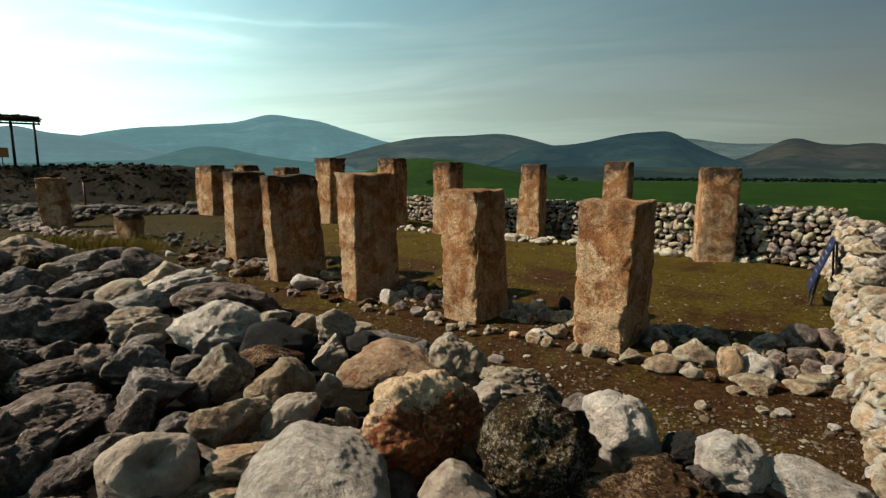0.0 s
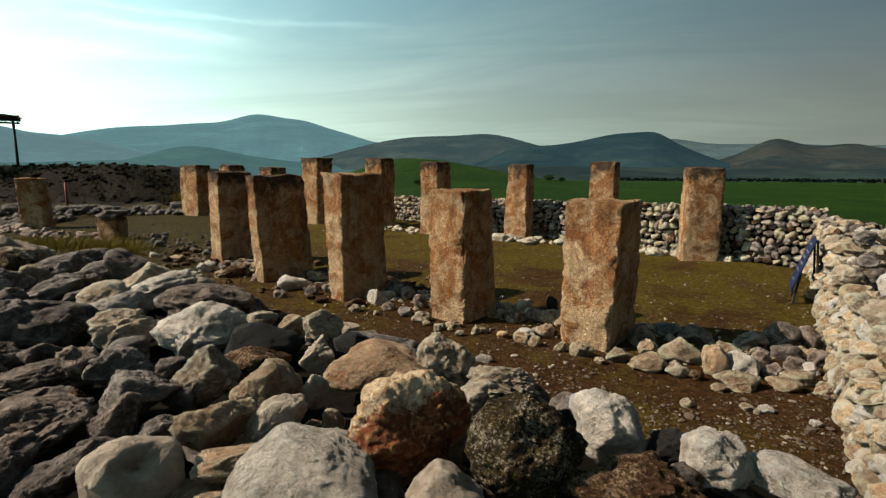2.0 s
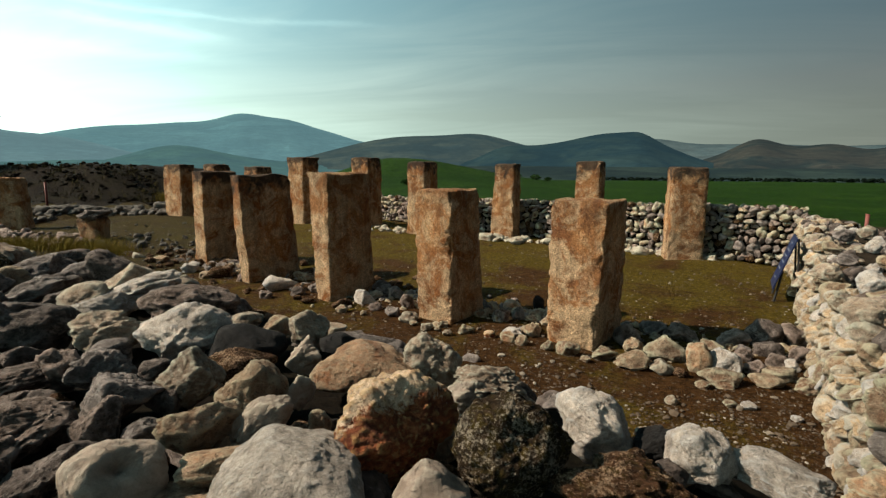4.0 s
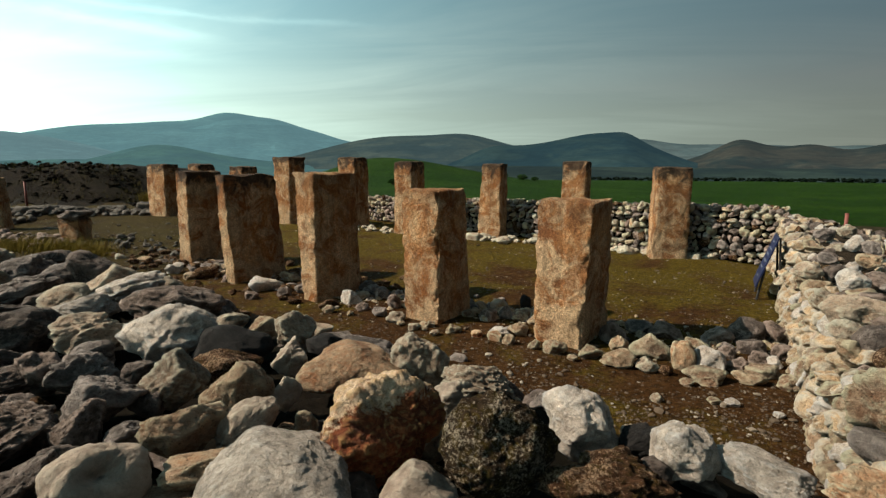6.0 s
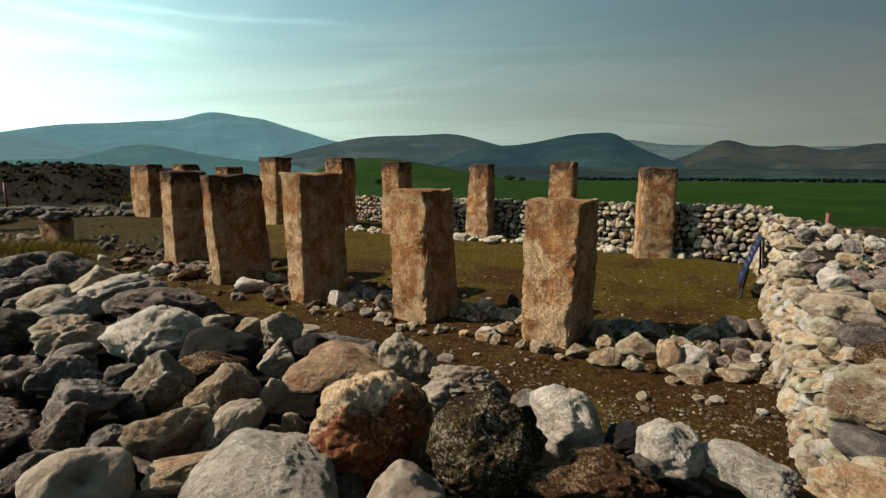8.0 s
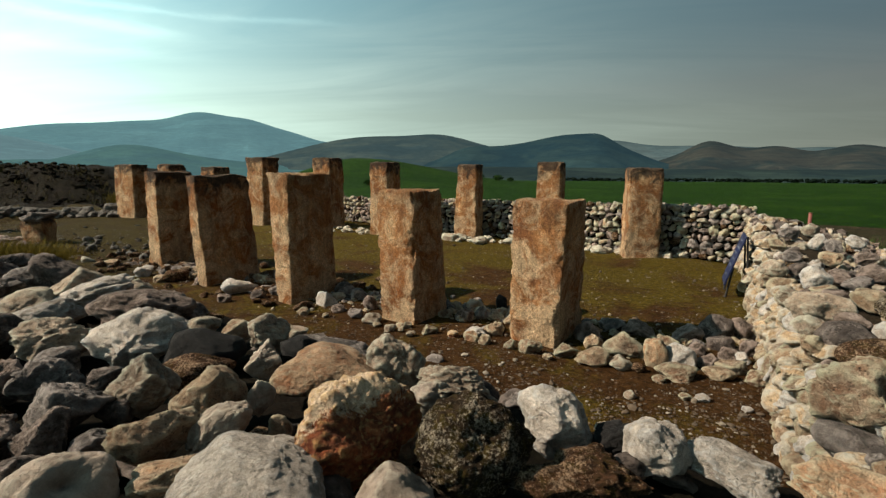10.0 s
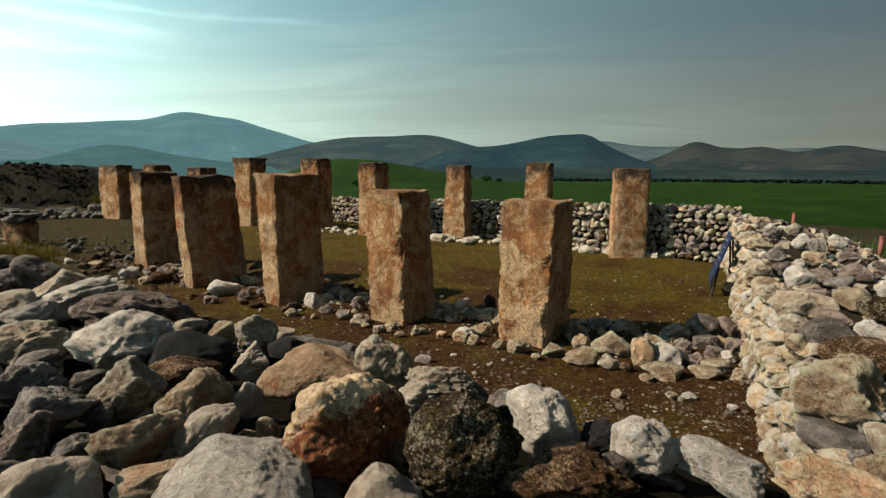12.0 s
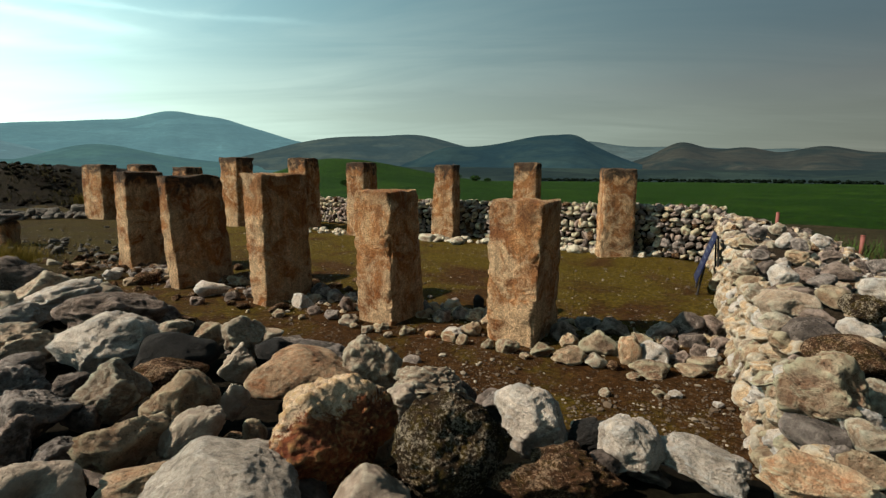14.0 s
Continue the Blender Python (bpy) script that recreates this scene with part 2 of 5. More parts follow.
def pillar_material(name, capped):
    m, n, bsdf = material(name)
    p = n.add("ShaderNodeNewGeometry").outputs["Position"]
    gen = n.add("ShaderNodeTexCoord").outputs["Generated"]
    zz = n.tree.nodes.new("ShaderNodeSeparateXYZ")
    n.put(zz, "i0", gen)
    rnd = n.add("ShaderNodeObjectInfo").outputs["Random"]
    broad = n.noise(p, 1.9, 8.0, 0.68, 0.5)
    c = n.ramp(broad, (0.36, (0.2600, 0.1000, 0.0370)), (0.5, (0.4600, 0.2070, 0.0780)), (0.59, (0.6000, 0.3550, 0.1780)))
    rust = n.noise(n.vscale(p, 1.0, 1.0, 0.6), 2.4, 9.0, 0.72, 0.7)
    c = n.mix(n.ramp(rust, (0.48, 0.0), (0.58, 0.85)), c, (0.3250, 0.1130, 0.0290))
    chalk = n.noise(p, 2.6, 11.0, 0.76, 0.6)
    chalk = n.math("ADD", chalk, n.math("MULTIPLY", n.math("SUBTRACT", 0.55, zz.outputs["Z"]), 0.10))
    c = n.mix(n.ramp(chalk, (0.46, 0.0), (0.57, 0.88)), c, (0.70, 0.488, 0.295))
    scab = n.noise(p, 19.0, 7.0, 0.75, 0.6)
    c = n.mix(n.ramp(scab, (0.54, 0.0), (0.66, 0.45)), c, (0.1179, 0.0546, 0.0244))
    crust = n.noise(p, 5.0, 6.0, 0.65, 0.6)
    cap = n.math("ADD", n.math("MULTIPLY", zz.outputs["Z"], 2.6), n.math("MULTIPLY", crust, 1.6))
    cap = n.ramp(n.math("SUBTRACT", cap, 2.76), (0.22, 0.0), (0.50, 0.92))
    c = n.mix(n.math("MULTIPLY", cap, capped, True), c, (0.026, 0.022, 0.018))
    # broad dimming put into the colour, so the capped pillars come out darker
    dimming = n.noise(p, 2.8, 8.0, 0.7, 0.6)
    c = n.mix(n.math("MULTIPLY", n.ramp(dimming, (0.46, 0.0), (0.68, 0.50)), capped), c, (0.130, 0.080, 0.052))
    streak = n.noise(n.vscale(p, 7.0, 7.0, 0.9), 1.0, 8.0, 0.7, 0.4)
    c = n.mix(0.75, c, n.ramp(streak, (0.36, 0.65), (0.5, 1.05), (0.66, 1.3)), "MULTIPLY")
    fleck = n.noise(p, 30.0, 8.0, 0.78, 0.3)
    c = n.mix(0.7, c, n.ramp(fleck, (0.36, 0.45), (0.5, 1.0), (0.64, 1.5)), "MULTIPLY")
    fine = n.noise(p, 80.0, 6.0, 0.8)
    c = n.mix(0.7, c, n.ramp(fine, (0.34, 0.25), (0.5, 0.88), (0.66, 1.5)), "MULTIPLY")
    n.put(bsdf, "Base Color", c)
    bsdf.inputs["Roughness"].default_value = 0.92
    bsdf.inputs["Specular IOR Level"].default_value = 0.2
    b1 = n.noise(p, 9.0, 10.0, 0.74, 0.4)
    seam = n.math("ABSOLUTE", n.math("SUBTRACT", n.noise(p, 6.0, 8.0, 0.66, 0.4), 0.5))
    b1 = n.math("ADD", b1, n.math("MULTIPLY", n.math("MINIMUM", seam, 0.04), 5.0))
    b2 = n.noise(p, 24.0, 8.0, 0.78, 0.3)
    bumped(n, bsdf, n.math("ADD", b1, n.math("MULTIPLY", b2, 0.9)), 1.0, 0.13)
    return m


def ground_material(name, soil, soil2, moss, moss_at, scale, fleck=0.0, bump=0.03, moss_w=0.12, court=False):
    m, n, bsdf = material(name)
    p = n.add("ShaderNodeNewGeometry").outputs["Position"]
    a = n.noise(p, scale, 8.0, 0.65, 0.4)
    c = n.mix(n.ramp(a, (0.35, 0.0), (0.65, 1.0)), soil, soil2)
    g = n.noise(p, scale * 0.35, 8.0, 0.7, 0.6)
    if court:
        xyz = n.tree.nodes.new("ShaderNodeSeparateXYZ")
        n.put(xyz, "i0", p)
        inner = n.math("ADD", n.math("MULTIPLY", xyz.outputs["X"], 0.52), n.math("MULTIPLY", xyz.outputs["Y"], 0.85))
        inner = n.math("MULTIPLY", n.math("SUBTRACT", inner, 7.2), 0.25)
        west = n.math("MULTIPLY", n.math("MAXIMUM", n.math("SUBTRACT", -3.0, xyz.outputs["X"]), 0.0), 0.22)
        inner = n.math("MINIMUM", n.math("MAXIMUM", n.math("SUBTRACT", inner, west), -1.0), 1.0)
        g = n.math("ADD", g, n.math("MULTIPLY", inner, 0.10))
    c = n.mix(n.ramp(g, (moss_at - moss_w, 0.0), (moss_at + moss_w, 1.0)), c, moss)
    clod = n.noise(p, scale * 7.0, 6.0, 0.75, 0.5)
    c = n.mix(0.85, c, n.ramp(clod, (0.38, 0.35), (0.5, 0.9), (0.62, 1.5)), "MULTIPLY")
    fine = n.noise(p, scale * 40.0, 5.0, 0.8)
    c = n.mix(0.8, c, n.ramp(fine, (0.3, 0.25), (0.5, 0.85), (0.72, 1.6)), "MULTIPLY")
    if fleck:
        v = n.add("ShaderNodeTexVoronoi", Vector=p, Scale=55.0)
        pick = n.noise(p, 14.0, 3.0, 0.6)
        f = n.math("MULTIPLY", n.ramp(v.outputs["Distance"], (0.10, fleck), (0.2, 0.0)), n.ramp(pick, (0.5, 0.0), (0.6, 1.0)))
        c = n.mix(f, c, (0.28, 0.25, 0.20))
    n.put(bsdf, "Base Color", c)
    bsdf.inputs["Roughness"].default_value = 0.95
    bsdf.inputs["Specular IOR Level"].default_value = 0.05
    bumped(n, bsdf, n.math("ADD", n.math("ADD", a, n.math("MULTIPLY", clod, 0.6)), n.math("MULTIPLY", fine, 0.3)), 1.0, bump)
    return m


def plain(name, col, rough=0.6, metal=0.0, var=0.25, scale=12.0):
    m, n, bsdf = material(name)
    p = n.add("ShaderNodeNewGeometry").outputs["Position"]
    f = n.noise(p, scale, 6.0, 0.65)
    c = n.mix(1.0, col, n.ramp(f, (0.3, 1.0 - var), (0.7, 1.0 + var)), "MULTIPLY")
    n.put(bsdf, "Base Color", c)
    bsdf.inputs["Roughness"].default_value, bsdf.inputs["Metallic"].default_value = rough, metal
    bsdf.inputs["Specular IOR Level"].default_value = 0.05 if rough >= 0.9 else 0.4
    bumped(n, bsdf, f, 0.3, 0.01)
    return m


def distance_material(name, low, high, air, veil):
    """Hills far off: scrub and fields, with the haze of the air between painted in as emission."""
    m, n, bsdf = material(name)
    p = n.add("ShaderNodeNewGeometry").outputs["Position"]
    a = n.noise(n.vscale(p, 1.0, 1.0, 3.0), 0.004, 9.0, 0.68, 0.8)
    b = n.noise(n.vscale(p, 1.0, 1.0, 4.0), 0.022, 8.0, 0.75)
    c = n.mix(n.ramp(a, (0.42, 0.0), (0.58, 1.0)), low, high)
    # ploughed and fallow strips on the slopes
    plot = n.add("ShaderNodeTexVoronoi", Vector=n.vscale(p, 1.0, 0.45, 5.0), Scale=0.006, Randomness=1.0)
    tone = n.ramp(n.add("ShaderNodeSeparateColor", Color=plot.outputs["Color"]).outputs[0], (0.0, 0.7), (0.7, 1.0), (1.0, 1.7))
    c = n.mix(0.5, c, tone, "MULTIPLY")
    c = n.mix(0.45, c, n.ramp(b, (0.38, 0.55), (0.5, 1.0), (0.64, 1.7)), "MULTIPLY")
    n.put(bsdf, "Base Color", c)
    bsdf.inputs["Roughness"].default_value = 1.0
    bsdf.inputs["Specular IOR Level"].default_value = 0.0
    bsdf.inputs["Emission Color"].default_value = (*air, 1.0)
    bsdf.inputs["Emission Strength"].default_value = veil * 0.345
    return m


PILLAR = pillar_material("pillar_limestone", 0.25)
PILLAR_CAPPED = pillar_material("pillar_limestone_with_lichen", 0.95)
COURT = ground_material("courtyard_soil", (0.0420, 0.0180, 0.0052), (0.0700, 0.0335, 0.0110), (0.0860, 0.0590, 0.0080), 0.52, 2.2, 0.8, 0.09, 0.06, True)
# a separate, somewhat darker earth tone for the ground west of the court
DIRT = ground_material("west_earth", (0.033, 0.021, 0.009), (0.052, 0.034, 0.0145), (0.058, 0.043, 0.009), 0.50, 2.4, 0.5, 0.12)
FIELD = ground_material("green_field", (0.0070, 0.0245, 0.0017), (0.0120, 0.0360, 0.0024), (0.0190, 0.0470, 0.0036), 0.55, 0.5, 0.0, 0.15, 0.08)
BERM = ground_material("bare_earth", (0.0085, 0.0063, 0.0048), (0.0240, 0.0178, 0.0128), (0.0190, 0.0160, 0.0070), 0.56, 1.6, 0.0, 0.15)
SCRUB = ground_material("dry_verge", (0.0316, 0.0221, 0.0127), (0.0448, 0.0337, 0.0190), (0.0158, 0.0221, 0.0063), 0.55, 0.8, 0.0, 0.08)
WALL_EARTH = ground_material("wall_earth", (0.028, 0.020, 0.013), (0.050, 0.037, 0.025), (0.036, 0.026, 0.016), 0.55, 5.0, 0.0, 0.05)
# near-black earth: the shade between stones is put into its colour
CORE = ground_material("rubble_earth_gap_shade", (0.0056, 0.0043, 0.0031), (0.0112, 0.0081, 0.0056), (0.0087, 0.0081, 0.0037), 0.6, 4.0, 0.0, 0.03)


# ---- shaping ----
def link(name, verts, faces, mat, smooth=True, parent=None, label=""):
    me = bpy.data.meshes.new(name)
    me.from_pydata([tuple(v) for v in verts], [], [tuple(f) for f in faces])
    if smooth:
        me.polygons.foreach_set("use_smooth", [True] * len(me.polygons))
    if mat is not None:
        me.materials.append(mat)
    ob = new(name, me)
    if parent is not None:
        ob.parent = parent
    if label:
        ob["label"] = label
    return ob


def part(name, bm, mat, parent=None, label="", smooth=False):
    me = bpy.data.meshes.new(name)
    bm.to_mesh(me)
    bm.free()
    me.materials.append(mat)
    if smooth:
        me.polygons.foreach_set("use_smooth", [True] * len(me.polygons))
    ob = new(name, me)
    if parent is not None:
        ob.parent = parent
    if label:
        ob["label"] = label
    return ob


def ball(level):
    bm = bmesh.new()
    bmesh.ops.create_icosphere(bm, subdivisions=level, radius=1.0)
    v = np.array([x.co[:] for x in bm.verts])
    f = [[x.index for x in y.verts] for y in bm.faces]
    bm.free()
    return v, f


BALLS = {k: ball(k) for k in (1, 2, 3, 4, 5, 6)}


def lattice_noise(p, seed):
    """Gradient noise for many points at once, about -0.7 to 0.7."""
    rng = np.random.default_rng(seed)
    grads = rng.normal(size=(256, 3))
    grads /= np.linalg.norm(grads, axis=1, keepdims=True)
    perm = rng.permutation(256)
    cell = np.floor(p).astype(int)
    f = p - cell
    w = f * f * f * (f * (f * 6 - 15) + 10)
    total = np.zeros(len(p))
    for dx, dy, dz in itertools.product((0, 1), repeat=3):
        h = perm[(perm[(perm[(cell[:, 0] + dx) & 255] + cell[:, 1] + dy) & 255] + cell[:, 2] + dz) & 255]
        near = np.einsum("ij,ij->i", grads[h], f - (dx, dy, dz))
        weigh = (w[:, 0] if dx else 1 - w[:, 0]) * (w[:, 1] if dy else 1 - w[:, 1]) * (w[:, 2] if dz else 1 - w[:, 2])
        total += near * weigh
    return total


def rough_noise(p, scale, seed, octaves=4, gain=0.55):
    return sum(gain ** k * lattice_noise(p * scale * 2.03 ** k + 17.3 * k, seed + k) for k in range(octaves))


# form: number of broken planes, nearest plane, roundness of the arrises, swell, ridges, pits, fine grain
FORMS = {"round": (12, 0.72, 16.0, 0.26, 0.07, 0.12, 0.085), "dome": (10, 0.76, 10.0, 0.18, 0.03, 0.0, 0.034), "block": (10, 0.52, 34.0, 0.18, 0.11, 0.16, 0.090),
         "slab": (11, 0.52, 30.0, 0.22, 0.14, 0.20, 0.095), "peak": (9, 0.56, 32.0, 0.18, 0.10, 0.16, 0.080), "karst": (11, 0.54, 26.0, 0.28, 0.17, 0.34, 0.110),
         "smooth": (8, 0.66, 18.0, 0.14, 0.0, 0.0, 0.014), "scoop": (12, 0.80, 9.0, 0.12, 0.02, 0.08, 0.045)}


def stone_shape(level, seed, form="block"):
    """A worn field stone within the unit cube: a lump bounded by broken planes, its arrises rounded, then weathered."""
    n, near, keen, swell, ridge, pit, grain = FORMS[form]
    v, f = BALLS[level]
    rng = np.random.default_rng(seed)
    nrm = rng.normal(size=(n, 3))
    nrm /= np.linalg.norm(nrm, axis=1, keepdims=True)
    dist = rng.uniform(near, 0.98, n)
    if form == "peak":
        tip = rng.uniform(-0.25, 0.25)
        nrm[0], nrm[1] = (-0.8, -0.1, 0.58), (0.8, 0.1, 0.58)
        dist[0], dist[1] = 0.58 - 0.2 * tip, 0.58 + 0.2 * tip
    if form == "dome":
        nrm[0], nrm[1], nrm[2] = (-0.68, -0.1, 0.72), (0.70, 0.0, 0.70), (0.0, -0.75, 0.66)
        dist[:3] = 0.74, 0.72, 0.78
    near_plane = (np.maximum(v @ nrm.T, 0.0) / dist) ** keen
    r = (near_plane.sum(1) + (1 / 1.2) ** keen) ** (-1.0 / keen)
    p = v * r[:, None]
    p = p + swell * np.stack([lattice_noise(p * 1.5 + 9.0 * k, seed + 31 + k) for k in range(3)], 1)
    push = grain * rough_noise(p, 6.5, seed + 5, 5 if level > 4 else 4, 0.54)
    if ridge:
        push += ridge * (0.25 - np.abs(rough_noise(p, 2.1, seed + 7, 3)))
    if pit:
        push -= pit * np.maximum(0.0, rough_noise(p, 2.6, seed + 11, 2) - 0.12)
        if level > 4:
            push -= 0.22 * pit * np.maximum(0.0, lattice_noise(p * 8.0, seed + 13) - 0.25)
    crack = np.abs(lattice_noise(p * 1.7 + 3.0, seed + 17))
    push -= 0.05 * np.maximum(0.0, 1 - crack / 0.03) * (0.0 if form in ("smooth", "scoop", "dome") else 1.0)
    if form == "scoop":
        away = np.linalg.norm((p - np.array([0.02, -0.62, 0.60])) * np.array([0.9, 1.1, 1.2]), axis=1)
        push -= 0.55 * np.exp(-(away / 0.40) ** 2)
    p = p + v * push[:, None]
    lo, hi = p.min(0), p.max(0)
    return (p - (lo + hi) / 2) / ((hi - lo) / 2), f


def smoothstep(a, b, x):
    t = np.clip((x - a) / (b - a), 0.0, 1.0)
    return t * t * (3 - 2 * t)


# ---- ground ----
def level_at(x, y):
    """Height of the open ground."""
    x, y = np.asarray(x, float), np.asarray(y, float)
    r = np.hypot(x, y)
    z = 0.018 * np.clip(y - 5.0, 0.0, 20.0)
    # bank of dug earth to the west
    berm = smoothstep(29.0, 35.0, y + 0.15 * (x + 20)) * (1 - smoothstep(-20.0, -14.6, x)) * (1 - smoothstep(48, 60, y))
    z = z + 2.02 * berm
    # green rise behind the ruin
    sx = np.where(x < -3.0, 8.5, 14.5)
    z = z + 3.4 * np.exp(-((x + 3.0) / sx) ** 2) * np.exp(-((y - 72.0) / 20.0) ** 2)
    # the hill top ends and the valley lies below
    z = z - 45.0 * smoothstep(95.0, 420.0, r)
    return z


def ground():
    az = np.concatenate([np.arange(-56, 66, 0.45), np.arange(66, 304, 6.0)])
    rr = np.concatenate([np.arange(0.4, 26, 0.22), 26 * (4600 / 26) ** np.linspace(0, 1, 90)])
    a, r = np.meshgrid(np.radians(az), rr)
    x, y = r * np.sin(a), r * np.cos(a)
    z = level_at(x, y)
    n, m = len(rr), len(az)
    verts = np.stack([x, y, z], -1).reshape(-1, 3)
    for i in range(len(verts)):
        q = verts[i]
        d = math.hypot(q[0], q[1])
        if d < 130:
            q[2] += 0.035 * noise.noise(Vector((q[0] * 0.7, q[1] * 0.7, 0)))
            if d > 24 and q[0] < -12:
                q[2] += 0.26 * noise.noise(Vector((q[0] * 0.6, q[1] * 0.6, 5))) + 0.20 * noise.noise(Vector((q[0] * 2.1, q[1] * 2.1, 5)))
            if d < 24:
                q[2] += 0.010 * noise.noise(Vector((q[0] * 4.0, q[1] * 4.0, 3)))
    faces = [(i * m + j, i * m + (j + 1) % m, (i + 1) * m + (j + 1) % m, (i + 1) * m + j) for i in range(n - 1) for j in range(m)]
    verts = np.vstack([verts, [[0, 0, 0]]])
    c = len(verts) - 1
    faces += [(c, (j + 1) % m, j) for j in range(m)]
    ob = link("ground", verts, [f[::-1] for f in faces], None)
    for k in (COURT, FIELD, BERM, SCRUB, DIRT):
        ob.data.materials.append(k)
    idx = []
    for f in ob.data.polygons:
        px, py = f.center[0], f.center[1]
        north = 0.73 * (px - 5.2) + 0.68 * (py - 12.5) > 1.6       # beyond the far wall
        east = 0.838 * (px - 2.75) - 0.545 * (py - 2.75) > 1.9      # beyond the side wall
        d = math.hypot(px, py)
        if px < -13 and py > 27 and d < 75:
            k = 2
        elif px < -3.5 and -30 < px and 0 < py < 44:
            k = 4 if px + 0.4 * noise.noise(Vector((px, py, 0))) < -4.5 else 0
        elif d > 24 and px > -14 and py > 10:
            k = 1
        elif north and px > -4:
            k = 1 if d > 23 else 3
        elif east:
            k = 1 if 0.838 * (px - 2.75) - 0.545 * (py - 2.75) > 10.0 else 3
        else:
            k = 0 if d < 60 else 1
        idx.append(k)
    ob.data.polygons.foreach_set("material_index", idx)
    tagged(ob, "bare mossy earth with pebbles running into green fields", "ground", kind="structure")


ground()


# ---- hills and mountains far off ----
def hill_range(name, label, dist, spread, bumps, a0, a1, mat, foot=-48.0, seed=0):
    """A range whose crest rises at each bearing (degrees) by a sum of soft swells: bearing, width, rise."""
    az = np.arange(a0, a1, 0.22)
    rise = sum(k * np.exp(-((az - c) / s) ** 2) for c, s, k in bumps)
    crest = np.array([2.1 + max(k, -0.03) * dist for k in rise])
    rows, verts = 14, []
    for i in range(rows):
        f = i / (rows - 1)
        for a, h in zip(az, crest):
            rad = dist - spread * (1 - f)
            p = Vector((math.sin(radians(a)) * rad, math.cos(radians(a)) * rad, 0))
            body = f ** 1.25
            fold = 0.16 * math.sin(math.pi * f) * noise.fractal(p * (5.0 / dist) * 3 + Vector((seed, 0, 0)), 1.0, 2.0, 5)
            tip = 0.012 * dist / 20 * noise.fractal(p * 0.011, 1.0, 2.0, 4) * 0.25
            p.z = foot + (h - foot) * (body + fold * (1 - f)) + tip * f
            verts.append(p)
    m = len(az)
    for a, h in zip(az, crest):
        verts.append(Vector((math.sin(radians(a)) * (dist + 220), math.cos(radians(a)) * (dist + 220), foot)))
    faces = [(i * m + j, i * m + j + 1, (i + 1) * m + j + 1, (i + 1) * m + j) for i in range(rows) for j in range(m - 1)]
    ob = link(name, verts, faces, mat)
    return tagged(ob, label, "hill", kind="structure")


# the bluer base colours also carry part of the painted distance haze
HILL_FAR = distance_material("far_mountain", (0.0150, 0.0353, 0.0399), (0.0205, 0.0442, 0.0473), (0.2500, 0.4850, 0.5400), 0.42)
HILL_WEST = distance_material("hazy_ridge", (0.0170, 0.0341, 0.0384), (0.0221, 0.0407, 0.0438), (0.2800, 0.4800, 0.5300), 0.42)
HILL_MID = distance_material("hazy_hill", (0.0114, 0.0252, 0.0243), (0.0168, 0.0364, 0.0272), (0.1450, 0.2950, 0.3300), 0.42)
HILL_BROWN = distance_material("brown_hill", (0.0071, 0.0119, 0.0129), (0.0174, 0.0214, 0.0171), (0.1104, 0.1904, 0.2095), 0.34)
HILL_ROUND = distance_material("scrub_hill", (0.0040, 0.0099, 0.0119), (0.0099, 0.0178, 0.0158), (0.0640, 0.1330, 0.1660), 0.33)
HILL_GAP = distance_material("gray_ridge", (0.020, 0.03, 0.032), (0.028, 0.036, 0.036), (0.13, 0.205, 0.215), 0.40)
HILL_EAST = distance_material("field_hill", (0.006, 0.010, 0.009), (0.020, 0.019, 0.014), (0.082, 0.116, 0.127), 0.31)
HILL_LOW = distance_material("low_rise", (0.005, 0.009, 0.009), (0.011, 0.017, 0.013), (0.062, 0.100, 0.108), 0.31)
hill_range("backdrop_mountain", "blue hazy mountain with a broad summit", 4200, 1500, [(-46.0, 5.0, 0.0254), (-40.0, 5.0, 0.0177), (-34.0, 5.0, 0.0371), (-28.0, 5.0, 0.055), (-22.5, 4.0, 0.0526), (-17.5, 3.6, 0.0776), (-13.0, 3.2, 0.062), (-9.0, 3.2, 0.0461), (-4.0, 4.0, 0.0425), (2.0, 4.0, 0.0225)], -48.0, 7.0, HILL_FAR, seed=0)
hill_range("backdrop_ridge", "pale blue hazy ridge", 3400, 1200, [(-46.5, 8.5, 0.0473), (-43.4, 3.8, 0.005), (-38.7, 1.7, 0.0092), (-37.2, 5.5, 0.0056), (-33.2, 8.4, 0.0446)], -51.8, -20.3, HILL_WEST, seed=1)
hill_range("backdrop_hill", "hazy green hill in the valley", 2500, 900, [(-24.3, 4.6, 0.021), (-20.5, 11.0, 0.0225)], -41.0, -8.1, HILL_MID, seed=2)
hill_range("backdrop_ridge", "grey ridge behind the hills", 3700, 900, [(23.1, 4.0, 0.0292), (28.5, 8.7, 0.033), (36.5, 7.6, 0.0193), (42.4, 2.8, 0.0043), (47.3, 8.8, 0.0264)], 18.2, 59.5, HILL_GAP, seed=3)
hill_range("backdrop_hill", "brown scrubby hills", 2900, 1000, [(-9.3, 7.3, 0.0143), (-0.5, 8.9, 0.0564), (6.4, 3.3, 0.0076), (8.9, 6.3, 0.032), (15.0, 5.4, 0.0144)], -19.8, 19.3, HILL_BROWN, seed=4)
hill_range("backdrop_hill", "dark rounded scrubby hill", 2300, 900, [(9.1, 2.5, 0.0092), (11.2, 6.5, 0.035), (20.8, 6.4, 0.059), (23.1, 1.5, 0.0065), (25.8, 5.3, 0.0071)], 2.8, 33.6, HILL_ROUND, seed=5)
